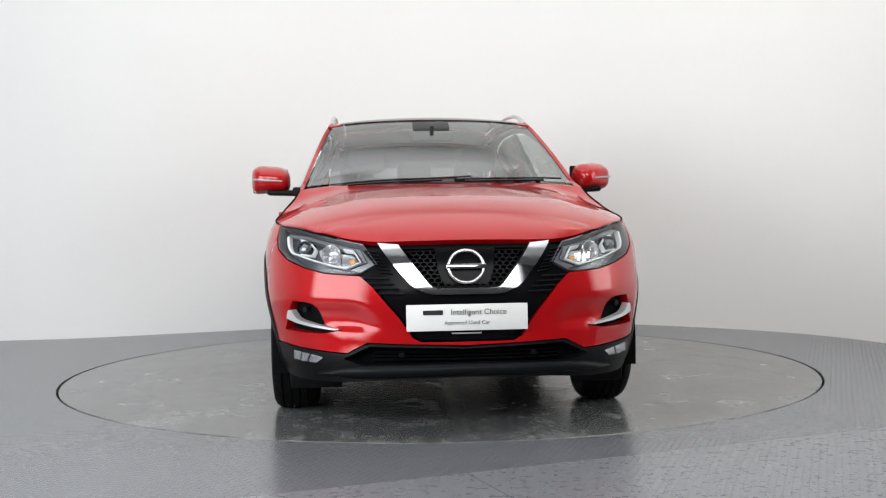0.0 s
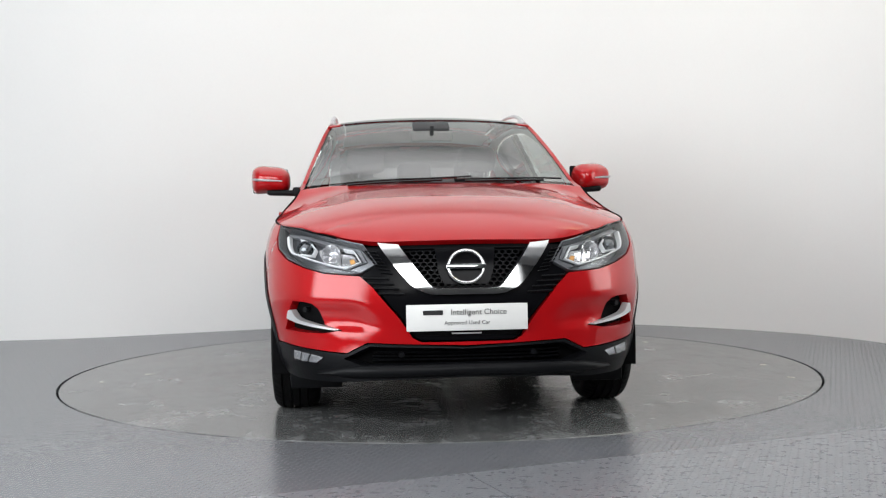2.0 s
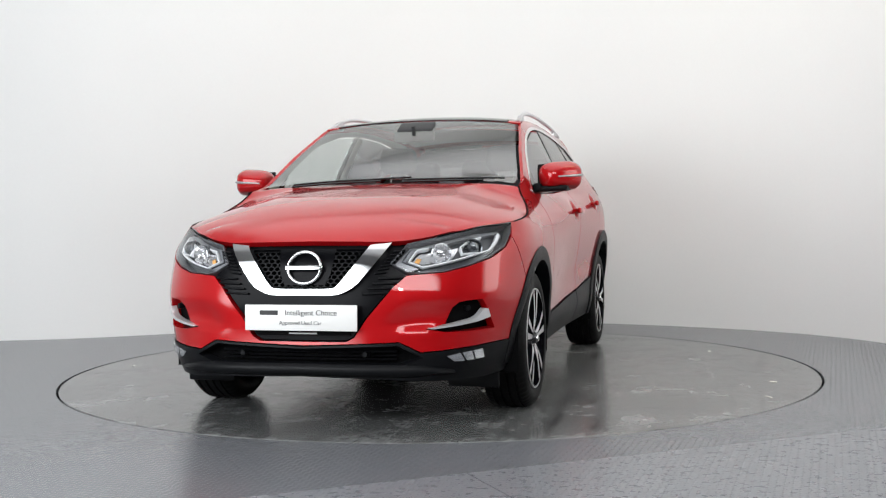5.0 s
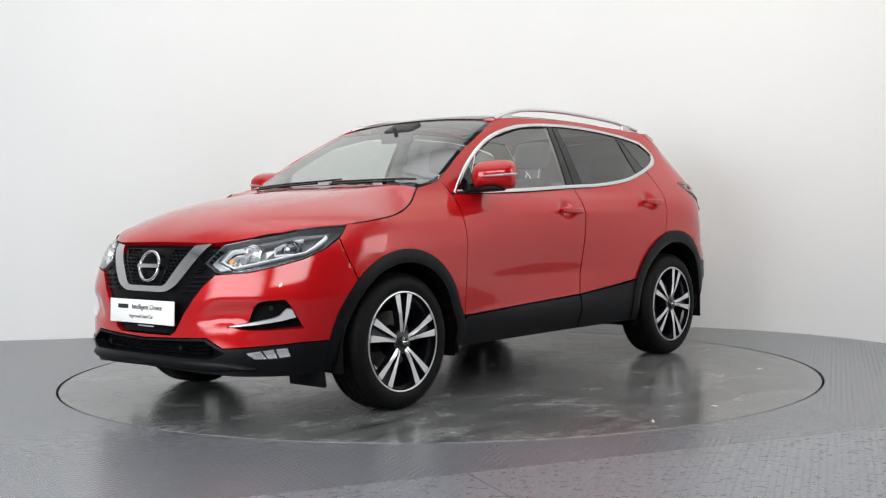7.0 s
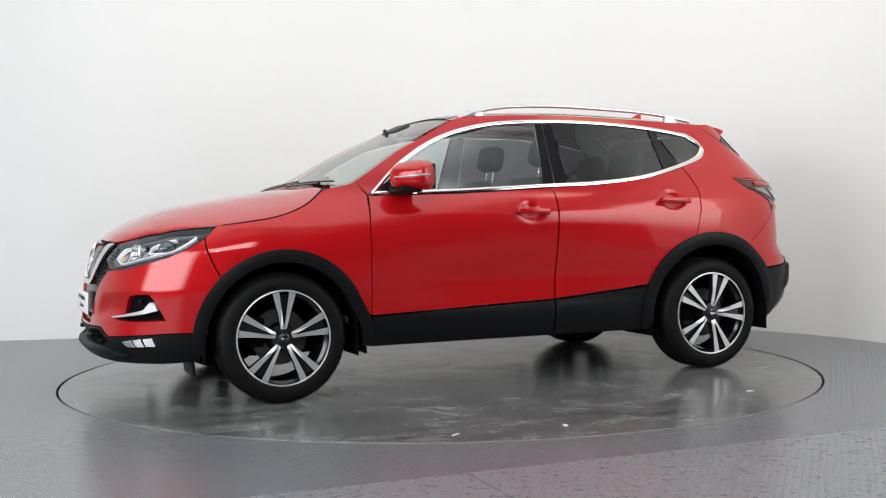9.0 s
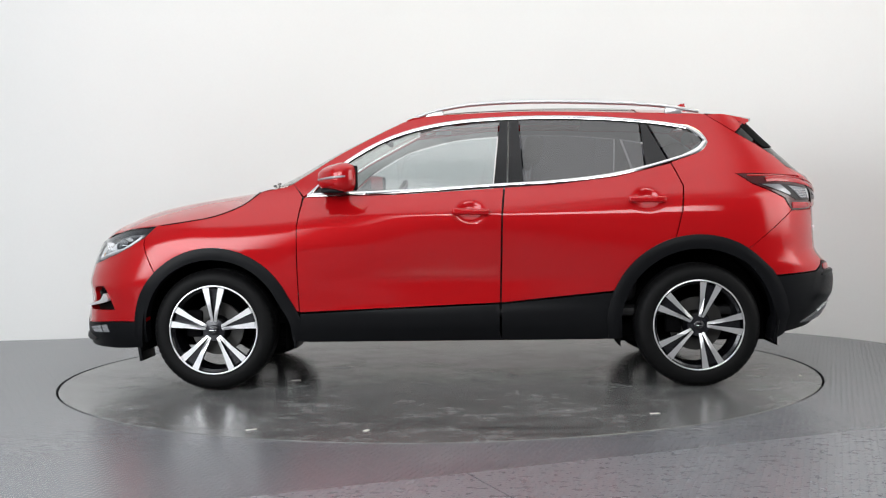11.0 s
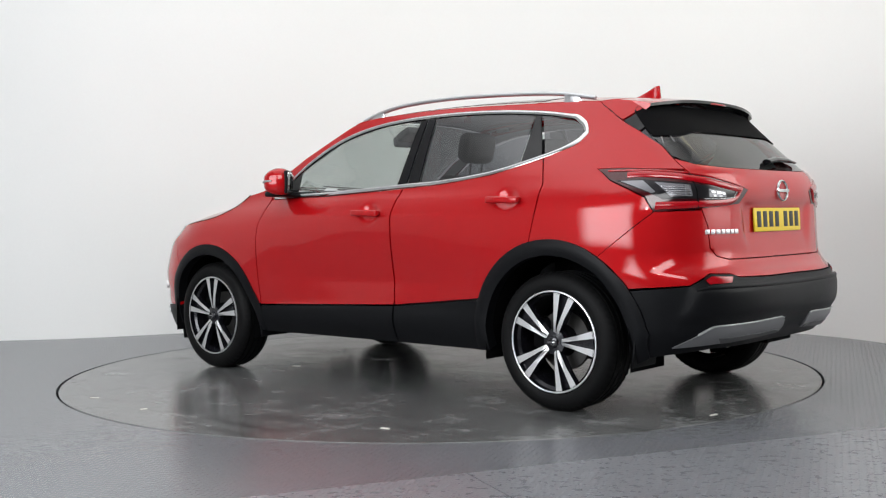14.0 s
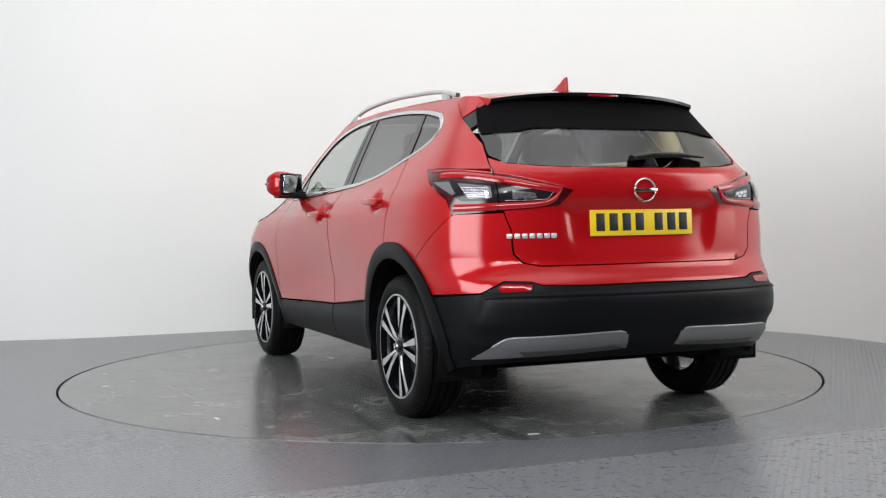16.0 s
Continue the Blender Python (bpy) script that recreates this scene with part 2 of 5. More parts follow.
def spline(points, closed=False, step=0.02, sharp=()):
    """Points along a smooth line through the given ones; sharp: indices that stay corners."""
    P = [np.array(p, float) for p in points]
    n = len(P)
    out = []
    for i in range(n if closed else n - 1):
        p1, p2 = P[i], P[(i + 1) % n]
        p0 = P[i - 1] if (closed or i > 0) else p1
        p3 = P[(i + 2) % n] if (closed or i + 2 < n) else p2
        if i in sharp:
            p0 = p1
        if (i + 1) % n in sharp:
            p3 = p2
        k = max(1, int(np.ceil(np.linalg.norm(p2 - p1) / step)))
        d1, d2, d3 = [max(np.linalg.norm(b - a), 1e-6) ** .5 for a, b in ((p0, p1), (p1, p2), (p2, p3))]
        m1 = (p2 - p0) / (d1 + d2) * d2 if np.linalg.norm(p1 - p0) > 1e-9 else (p2 - p1)
        m2 = (p3 - p1) / (d2 + d3) * d2 if np.linalg.norm(p3 - p2) > 1e-9 else (p2 - p1)
        for j in range(k):
            t = j / k
            out.append((2 * t ** 3 - 3 * t * t + 1) * p1 + (t ** 3 - 2 * t * t + t) * m1 + (-2 * t ** 3 + 3 * t * t) * p2 + (t ** 3 - t * t) * m2)
    if not closed:
        out.append(P[-1])
    return np.array(out)


_wu = np.linspace(0, 3, 1501)
_ws = np.concatenate([[0], np.cumsum(np.linalg.norm(np.diff(S(_wu, np.full(1501, .72)), axis=0), axis=1))])


def w_of(u):
    u = np.asarray(u, float)
    return np.where(u < 0, -np.interp(-u, _wu, _ws), np.where(u > 3, 2 * _ws[-1] - np.interp(6 - u, _wu, _ws), np.interp(u, _wu, _ws)))


def u_at(w):
    w = np.asarray(w, float)
    return np.where(w < 0, -np.interp(-w, _ws, _wu), np.where(w > _ws[-1], 6 - np.interp(2 * _ws[-1] - w, _ws, _wu), np.interp(w, _ws, _wu)))


def skin_at(u, z):
    """The whole skin and its normal, both sides: u below 0 is the right of the nose, above 3 the right of the tail."""
    u, z = np.asarray(u, float), np.asarray(z, float)
    v = np.where(u < 0, -u, np.where(u > 3, 6 - u, u))
    f = np.where((u < 0) | (u > 3), -1.0, 1.0)
    p, n = S(v, z), S_normal(v, z)
    p[..., 1] *= f
    n[..., 1] *= f
    return p, n


def side(points):
    """(x, z) pairs on the left flank as (w, z)."""
    p = np.array(points, float)
    return np.stack([w_of(u_of(p[:, 0], p[:, 1], 0, 0, 3)), p[:, 1]], -1)


def front(points):
    p = np.array(points, float)
    return np.stack([np.sign(p[:, 0]) * w_of(u_of(np.abs(p[:, 0]), p[:, 1], 1, 0, 1)), p[:, 1]], -1)


def rear(points):
    """(y, z) pairs on the tail; y below 0 is the car's right."""
    p = np.array(points, float)
    w = w_of(u_of(np.abs(p[:, 0]), p[:, 1], 1, 2, 3))
    return np.stack([np.where(p[:, 0] < 0, 2 * _ws[-1] - w, w), p[:, 1]], -1)


def mirrored(half, middle=0.0):
    """A closed outline from its left half, which runs from the middle line to the middle line."""
    h = np.array(half)
    other = h[::-1].copy()
    other[:, 0] = 2 * middle - other[:, 0]
    keep = np.abs(other[:, 0] - middle) > 1e-4
    return np.concatenate([h, other[keep]])


TAIL_W = float(_ws[-1])


def inside(px, poly):
    x, y = px[:, 0], px[:, 1]
    r = np.zeros(len(px), bool)
    a, b = poly, np.roll(poly, -1, 0)
    for (x1, y1), (x2, y2) in zip(a, b):
        c = (y1 > y) != (y2 > y)
        r ^= c & (x < (x2 - x1) * (y - y1) / (y2 - y1 if y2 != y1 else 1e-12) + x1)
    return r


def area2(p):
    return np.sum(p[:, 0] * np.roll(p[:, 1], -1) - np.roll(p[:, 0], -1) * p[:, 1])


def dense(poly, step):
    out = []
    for a, b in zip(poly, np.roll(poly, -1, 0)):
        k = max(1, int(np.ceil(np.linalg.norm(b - a) / step)))
        out += [a + (b - a) * j / k for j in range(k)]
    return np.array(out)


def inset(poly, d):
    """The closed outline drawn in by d."""
    p = poly if area2(poly) > 0 else poly[::-1]
    e1, e2 = p - np.roll(p, 1, 0), np.roll(p, -1, 0) - p
    e1 /= np.maximum(np.linalg.norm(e1, axis=1, keepdims=True), 1e-9)
    e2 /= np.maximum(np.linalg.norm(e2, axis=1, keepdims=True), 1e-9)
    n1, n2 = np.stack([-e1[:, 1], e1[:, 0]], -1), np.stack([-e2[:, 1], e2[:, 0]], -1)
    b = n1 + n2
    b /= np.maximum(np.linalg.norm(b, axis=1, keepdims=True), 1e-6)
    c = np.maximum(np.sum(b * n1, axis=1, keepdims=True), 0.35)
    return p + b * d / c


def mesh_flat(outline, holes, step):
    """Triangles that fill an outline with holes, with an even grid of points inside."""
    from mathutils import geometry
    loops = [outline] + holes
    pts, edges = [], []
    for lp in loops:
        s = len(pts)
        pts += [tuple(q) for q in lp]
        edges += [(s + i, s + (i + 1) % len(lp)) for i in range(len(lp))]
    lo, hi = outline.min(0), outline.max(0)
    gx, gy = np.meshgrid(np.arange(lo[0] + step / 2, hi[0], step), np.arange(lo[1] + step / 2, hi[1], step))
    g = np.stack([gx.ravel(), gy.ravel()], -1)
    if len(g):
        keep = inside(g, outline)
        for h in holes:
            keep &= ~inside(g, h)
        edge_pts = np.concatenate(loops)
        g = g[keep]
        if len(g):
            near = np.array([np.min(np.sum((edge_pts - q) ** 2, 1)) for q in g])
            g = g[near > (step * .4) ** 2]
        pts += [tuple(q) for q in g]
    v, _, f, *_ = geometry.delaunay_2d_cdt([Vector(q) for q in pts], edges, [], 0, 1e-6)
    v = np.array([tuple(q) for q in v])
    f = np.array([t for t in f if len(t) == 3])
    c = v[f].mean(1)
    ok = inside(c, outline)
    for h in holes:
        ok &= ~inside(c, h)
    f = f[ok]
    sgn = np.cross(v[f[:, 1]] - v[f[:, 0]], v[f[:, 2]] - v[f[:, 0]])
    f[sgn < 0] = f[sgn < 0][:, ::-1]
    return v, f


def sheet(name, at, outline, material, parent, holes=(), step=0.04, gap=0.0025, rim=0.018, label="", flip=False, mirror=False, push=None):
    """A panel cut to an outline on a surface: at(points) gives places and normals. rim: the depth of its turned-in edges."""
    outline = inset(np.array(outline), gap)
    edge_step = min(step, 0.03)
    outline = dense(outline, edge_step)
    holes = [dense(inset(np.array(h), -gap), edge_step) for h in holes]
    v, f = mesh_flat(outline, holes, step)
    p, n = at(v)
    if push is not None:
        p = p + n * push(p)[:, None]
    if flip:
        f = f[:, ::-1]
    me = bpy.data.meshes.new(name)
    nv = len(p)
    verts, faces = [tuple(q) for q in p], [tuple(int(i) for i in t) for t in f]
    normals = [tuple(q) for q in n]
    if rim:
        count = {}
        for t in f:
            for a, b in ((t[0], t[1]), (t[1], t[2]), (t[2], t[0])):
                count[(int(a), int(b))] = 1
        border = [(a, b) for a, b in count if (b, a) not in count]
        ids = {}
        for a, b in border:
            for q in (a, b):
                if q not in ids:
                    ids[q] = len(verts)
                    verts += [tuple(p[q]), tuple(p[q] - n[q] * rim)]
                    normals += [(0, 0, 0), (0, 0, 0)]
        for a, b in border:
            faces.append((ids[b], ids[a], ids[a] + 1, ids[b] + 1))
    if mirror:
        verts = [(x, -y, z) for x, y, z in verts]
        normals = [(x, -y, z) for x, y, z in normals]
        faces = [t[::-1] for t in faces]
    me.from_pydata(verts, [], faces)
    me.polygons.foreach_set("use_smooth", [len(t) == 3 for t in faces])
    me.update()
    if push is None:
        me.normals_split_custom_set_from_vertices(normals)
    return part_mesh(name, me, material, parent, label)


def on_skin(off=0.0):
    def at(v):
        p, n = skin_at(u_at(v[:, 0]), v[:, 1])
        return p + n * off, n
    return at


def panel(name, outline, material, parent, off=0.0, **more):
    """A panel on the car's skin, from (w, z) pairs."""
    return sheet(name, on_skin(off), outline, material, parent, **more)


def band(name, line, width, material, parent, off=0.004, rim=0.012, mirror=False, label="", at=None, closed=False, crown=0.004):
    """A moulding along a (w, z) line on the skin, with a crowned face."""
    line = np.array(line)
    d = (np.roll(line, -1, 0) - np.roll(line, 1, 0)) if closed else np.gradient(line, axis=0)
    d /= np.maximum(np.linalg.norm(d, axis=1, keepdims=True), 1e-9)
    s = np.stack([-d[:, 1], d[:, 0]], -1)
    wd = np.broadcast_to(np.asarray(width, float), (len(line),))[:, None]
    bm = bmesh.new()
    rows = []
    for k, h in ((-.5, -rim), (-.5, 0), (-.25, crown * .75), (0, crown), (.25, crown * .75), (.5, 0), (.5, -rim)):
        q = line + s * wd * k
        p, n = (at or on_skin(0))(q)
        p = p + n * (off + h)
        if mirror:
            p = p * np.array([1, -1, 1])
        rows.append([bm.verts.new(tuple(c)) for c in p])
    m = len(line)
    for A, B in zip(rows, rows[1:]):
        for i in range(m if closed else m - 1):
            bm.faces.new((A[i], A[(i + 1) % m], B[(i + 1) % m], B[i]))
    if not closed:
        bm.faces.new([r[0] for r in rows])
        bm.faces.new([r[-1] for r in rows][::-1])
    bmesh.ops.recalc_face_normals(bm, faces=bm.faces)
    return part(name, smooth(bm, 50), material, parent, label)


def arc(cx, cz, r, a0, a1, step=4):
    """(x, z) pairs on a circle, in degrees from straight ahead, upwards."""
    k = max(2, int(abs(a1 - a0) / step))
    return [(cx + r * math.cos(radians(a0 + (a1 - a0) * i / k)), cz + r * math.sin(radians(a0 + (a1 - a0) * i / k))) for i in range(k + 1)]
# ---- the studio: curved white wall, painted floor, turntable ----
RT = 2.2437


def wall_material():
    m = mat("white_wall", (0.86, 0.862, 0.85), 0.7, grain=0.015, grain_size=60, bump=0.08, stain=0.03, stain_size=0.8)
    return m


def floor_material(name, tread, colour, rough):
    """Grey floor paint with scuffs; tread: the chequer plate's raised bars."""
    m = bpy.data.materials.new(name)
    m.use_nodes = True
    nt = m.node_tree
    N, L = nt.nodes.new, nt.links.new
    b = nt.nodes["Principled BSDF"]
    b.inputs["Specular IOR Level"].default_value = 0.6
    co = N("ShaderNodeTexCoord")

    def math_(op, a, c=None, d=None):
        n = N("ShaderNodeMath")
        n.operation = op
        for i, q in enumerate((a, c, d)):
            if q is None:
                continue
            if isinstance(q, (int, float)):
                n.inputs[i].default_value = q
            else:
                L(q, n.inputs[i])
        return n.outputs[0]

    def noise_(scale, detail=6, rough_=0.6, stretch=None):
        n = N("ShaderNodeTexNoise")
        n.inputs["Scale"].default_value, n.inputs["Detail"].default_value, n.inputs["Roughness"].default_value = scale, detail, rough_
        if stretch:
            mp = N("ShaderNodeMapping")
            mp.inputs["Scale"].default_value = stretch
            mp.inputs["Rotation"].default_value = (0, 0, 0.6)
            L(co.outputs["Object"], mp.inputs["Vector"])
            L(mp.outputs[0], n.inputs["Vector"])
        else:
            L(co.outputs["Object"], n.inputs["Vector"])
        return n.outputs["Fac"]

    def ramp_(fac, a, c, va, vb):
        n = N("ShaderNodeMapRange")
        n.interpolation_type = "SMOOTHSTEP"
        for i, q in enumerate((a, c, va, vb)):
            n.inputs[i + 1].default_value = q
        L(fac, n.inputs[0])
        return n.outputs[0]
    broad, fine = noise_(0.9), noise_(26, 5)
    worn = ramp_(noise_(4.5 if tread else 2.4, 12, 0.80), 0.42, 0.78, 0, 1)
    streak = ramp_(noise_(1.4, 7, 0.65, (0.6, 7.0, 1)), 0.48, 0.80, 0, 1)
    value = math_("ADD", math_("MULTIPLY_ADD", broad, 0.3, 0.85), math_("MULTIPLY_ADD", fine, 0.10, -0.05))
    if tread:
        value = math_("MULTIPLY_ADD", worn, 0.03, value)
    else:
        value = math_("ADD", math_("MULTIPLY_ADD", worn, 1.3, math_("MULTIPLY_ADD", noise_(60, 3), 0.3, math_("ADD", value, -0.4))), math_("MULTIPLY", streak, -0.8))
    hsv = N("ShaderNodeHueSaturation")
    hsv.inputs["Color"].default_value = (*colour, 1)
    L(value, hsv.inputs["Value"])
    L(hsv.outputs["Color"], b.inputs["Base Color"])
    L(math_("ADD", math_("MULTIPLY_ADD", fine, 0.10, rough - 0.05), math_("MULTIPLY", worn, 0.02 if tread else 0.10)), b.inputs["Roughness"])
    height = math_("MULTIPLY", fine, 0.12)
    if tread:
        sep = N("ShaderNodeSeparateXYZ")
        mp = N("ShaderNodeMapping")
        mp.inputs["Scale"].default_value = (1 / 0.027, 1 / 0.027, 1)
        mp.inputs["Rotation"].default_value = (0, 0, 0.35)
        L(co.outputs["Object"], mp.inputs["Vector"])
        L(mp.outputs[0], sep.inputs[0])
        X, Y = sep.outputs[0], sep.outputs[1]
        odd = math_("FLOORED_MODULO", math_("ADD", math_("FLOOR", X), math_("FLOOR", Y)), 2.0)
        lx, ly = math_("SUBTRACT", math_("FRACT", X), 0.5), math_("SUBTRACT", math_("FRACT", Y), 0.5)
        even = math_("SUBTRACT", 1.0, odd)
        a = math_("ADD", math_("MULTIPLY", lx, odd), math_("MULTIPLY", ly, even))
        c = math_("ADD", math_("MULTIPLY", ly, odd), math_("MULTIPLY", lx, even))
        q = math_("ADD", math_("POWER", math_("DIVIDE", a, 0.48), 2.0), math_("POWER", math_("DIVIDE", c, 0.17), 2.0))
        height = math_("ADD", height, ramp_(q, 0.2, 1.0, 1.0, 0.0))
    bu = N("ShaderNodeBump")
    bu.inputs["Strength"].default_value, bu.inputs["Distance"].default_value = (1.0, 0.004) if tread else (0.15, 0.002)
    L(height, bu.inputs["Height"])
    L(bu.outputs["Normal"], b.inputs["Normal"])
    return m


FLOOR_PAINT = floor_material("grey_floor_paint", True, (0.14, 0.146, 0.16), 0.24)
TABLE_PAINT = floor_material("grey_turntable_paint", False, (0.14, 0.143, 0.143), 0.20)
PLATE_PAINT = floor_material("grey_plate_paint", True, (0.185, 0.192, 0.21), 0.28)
WALL = wall_material()

# the wall's line on the floor, from behind the camera round the back and home again
back = [(-8.5, -9.0), (-8.3, -3.0), (-7.2, 0.6), (-5.4, 1.72), (-3.95, 1.93), (-3.0, 2.05), (-2.46, 2.23), (-1.54, 2.58), (-0.7, 2.86), (0.2, 3.0), (1.0, 2.83), (1.69, 2.49), (2.2, 2.16), (2.55, 1.86), (2.9, 1.44), (3.15, 0.93), (3.36, 0.2), (3.85, -0.8), (4.7, -2.0), (5.2, -3.1)]
line = spline(back, step=0.12)
HEIGHT = 5.2


def wall_mesh(pts, lo, hi, thick):
    """An upright wall along a line, thickened outwards."""
    bm = bmesh.new()
    d = np.gradient(pts, axis=0)
    d /= np.linalg.norm(d, axis=1, keepdims=True)
    out = pts + np.stack([-d[:, 1], d[:, 0]], -1) * thick
    rows = [[bm.verts.new((*p, z)) for p in q] for q, z in ((pts, lo), (pts, hi), (out, hi), (out, lo))]
    for k in range(4):
        A, B = rows[k], rows[(k + 1) % 4]
        for i in range(len(pts) - 1):
            bm.faces.new((A[i], A[i + 1], B[i + 1], B[i]))
    for e in (0, -1):
        bm.faces.new([r[e] for r in rows])
    bmesh.ops.recalc_face_normals(bm, faces=bm.faces)
    return smooth(bm, 30)


wall_back = tagged(part("wall_back", wall_mesh(line, -0.02, HEIGHT, 0.12), WALL, None), "curved white painted studio wall", "wall", kind="structure")
# unseen wall added in place of a dark room, for the doors to mirror
wall_side = tagged(part("wall_side", wall_mesh(spline([(5.21, -3.11), (5.7, -4.2), (6.1, -6.0), (6.2, -9.0)], step=.3), -0.02, HEIGHT, 0.12), mat("dark_grey_wall", (0.08, 0.08, 0.085), 0.7, grain=0.05, grain_size=30, stain=0.1, stain_size=1), None),
                   "unseen plain dark grey wall added beside the camera for dark reflections", "wall", kind="structure")
# unseen closing wall, kept dark so that tailgate and nose mirror darkness
wall_front = tagged(part("wall_front", wall_mesh(np.array([(6.2, -9.0), (-8.5, -9.0)]), -0.02, HEIGHT, 0.12), mat("grey_wall", (0.10, 0.10, 0.105), 0.7, grain=0.04, grain_size=30, stain=0.05, stain_size=1), None),
                    "unseen plain dark grey wall added behind the camera for dark reflections", "wall", kind="structure")
bm = box(16, 14, 0.1, pose(-1.5, -3.0, HEIGHT + 0.05), 0)
tagged(part("ceiling", bm, mat("ceiling_paint", (0.7, 0.7, 0.7), 0.8, grain=0.03, grain_size=20, stain=0.05), None), "pale grey studio ceiling", "ceiling", kind="structure")


def ring_mesh(r0, r1, z, steps=180, rows=8):
    bm = bmesh.new()
    rad = [r0 + (r1 - r0) * (i / rows) ** 1.6 for i in range(rows + 1)]
    g = [[bm.verts.new((r * math.cos(2 * math.pi * k / steps), r * math.sin(2 * math.pi * k / steps), z)) for k in range(steps)] for r in rad]
    for A, B in zip(g, g[1:]):
        for k in range(steps):
            bm.faces.new((A[k], B[k], B[(k + 1) % steps], A[(k + 1) % steps]))
    low = [bm.verts.new((v.co.x, v.co.y, z - 0.05)) for v in g[0]]
    for k in range(steps):
        bm.faces.new((g[0][k], g[0][(k + 1) % steps], low[(k + 1) % steps], low[k]))
    return bm


tagged(part("floor", ring_mesh(RT + 0.007, 13, 0), FLOOR_PAINT, None), "grey painted studio floor of chequer plate", "floor", kind="structure")
tagged(part("floor_pit", lathe([(0, -0.12), (RT + 0.1, -0.12), (RT + 0.1, -0.02)], 96, pose(0, 0, 0, 90)), MATT, None), "dark pit under the turntable", "floor", kind="structure")

turntable = tagged(part("turntable", lathe([(0, 0), (RT - 0.012, 0), (RT - 0.007, 0.003), (RT - 0.007, 0.06), (0, 0.06)], 180, pose(0, 0, 0, -90)), TABLE_PAINT, None),
                   "round grey scuffed vehicle turntable set flush in the floor", "turntable")
for x, y, a, b, r in ((.82, .46, .050, .022, 20), (.24, 1.97, .036, .020, 70), (-1.08, 1.60, .045, .018, 10), (-2.08, .44, .050, .012, 80), (.76, 1.93, .05, .010, 35), (-.08, -1.78, .06, .010, 95), (.20, -2.01, .03, .010, 60)):
    part("paint_fleck", box(a, b, .003, pose(x, y, .0015, 0, 0, r), .001, 1), mat("pale_fleck", (.62, .60, .55), .6, grain=.2, grain_size=90), turntable, "pale scrap stuck to the turntable")
floor_ob = bpy.data.objects["floor"]
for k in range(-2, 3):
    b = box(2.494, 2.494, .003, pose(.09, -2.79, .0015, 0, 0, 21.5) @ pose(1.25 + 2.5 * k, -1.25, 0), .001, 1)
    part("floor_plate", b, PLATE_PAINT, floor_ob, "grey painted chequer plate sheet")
# ---- the car: body panels ----
car = tagged(new("car"), "bright red compact crossover car with black cladding on the turntable", "car")
EA = front([(0, .832), (.2, .83), (.387, .828), (.51, .842), (.614, .868), (.716, .898)])
EB = side([(1.637, .914), (1.458, .936), (1.32, .96), (1.17, 1.017), (1.07, 1.092)])
EC = side([(.89, 1.135), (.62, 1.305), (.28, 1.478)])
ED = side([(.148, 1.508), (-.20, 1.525), (-.53, 1.527), (-1.15, 1.507), (-1.42, 1.493)])
EDGE = spline(np.concatenate([EA, EB]), step=.02)
PILLAR_EDGE = spline(np.concatenate([EC, ED]), step=.02)
edge_xyz = skin_at(u_at(np.concatenate([EDGE, PILLAR_EDGE])[:, 0]), np.concatenate([EDGE, PILLAR_EDGE])[:, 1])[0]
_o = np.argsort(edge_xyz[:, 0])
_ex, _ey, _ez = edge_xyz[_o].T
_keep = np.concatenate([[True], np.diff(_ex) > 1e-4])
_ex, _ey, _ez = _ex[_keep], _ey[_keep], _ez[_keep]
crown_hood = curve([(.90, 1.135), (1.03, 1.127), (1.25, 1.098), (1.587, 1.048), (1.75, 1.014), (1.88, .974), (2.0, .920), (2.08, .874), (2.12, .843), (2.15, .815)])
crown_top = curve([(1.10, 1.115), (1.04, 1.142), (.84, 1.258), (.64, 1.360), (.40, 1.463), (.248, 1.523), (.15, 1.543), (-.15, 1.570), (-.6, 1.582), (-1.2, 1.562), (-1.6, 1.512), (-1.9, 1.465)])


_f = edge_xyz[edge_xyz[:, 0] > 1.62]
_f = _f[np.argsort(_f[:, 1])]
nose_rise = curve([(-.05, -.05), (0, 0), (.03, .034), (.115, .090), (.235, .143), (.365, .183), (.53, .217), (1.1, .30), (2, .40)])


def top_height(x, y, hood):
    xe = np.minimum(x, 1.90) if hood else x
    ye, ze = np.interp(xe, _ex, _ey), np.interp(xe, _ex, _ez)
    zc = crown_hood(x) if hood else crown_top(x)
    zc = np.maximum(zc, ze)
    q = np.clip(np.abs(y) / np.maximum(ye, 1e-3), 0, 1.2)
    z = zc - (zc - ze) * q ** (2.6 if hood else 2.3)
    if hood:
        a = np.abs(y)
        b = np.interp(a, _f[:, 1], _f[:, 2]) + nose_rise(np.interp(a, _f[:, 1], _f[:, 0]) - x)
        z = -.008 * np.log(np.exp(-z / .008) + np.exp(-b / .008))
        ridge = .36 + (2.1 - x) * .24
        fade = np.clip((2.08 - x) / .3, 0, 1) * np.clip((x - 1.0) / .3, 0, 1)
        z = z + .006 * fade / (1 + np.exp((np.abs(y) - ridge) / .04)) - .003 * fade
    return z


def on_top(hood, off=0.0):
    def at(v):
        x, y, e = v[:, 0], v[:, 1], 2e-3
        z = top_height(x, y, hood)
        dx = (top_height(x + e, y, hood) - top_height(x - e, y, hood)) / (2 * e)
        dy = (top_height(x, y + e, hood) - top_height(x, y - e, hood)) / (2 * e)
        n = np.stack([-dx, -dy, np.ones_like(x)], -1)
        n /= np.linalg.norm(n, axis=1, keepdims=True)
        return np.stack([x, y, z], -1) + n * off, n
    return at


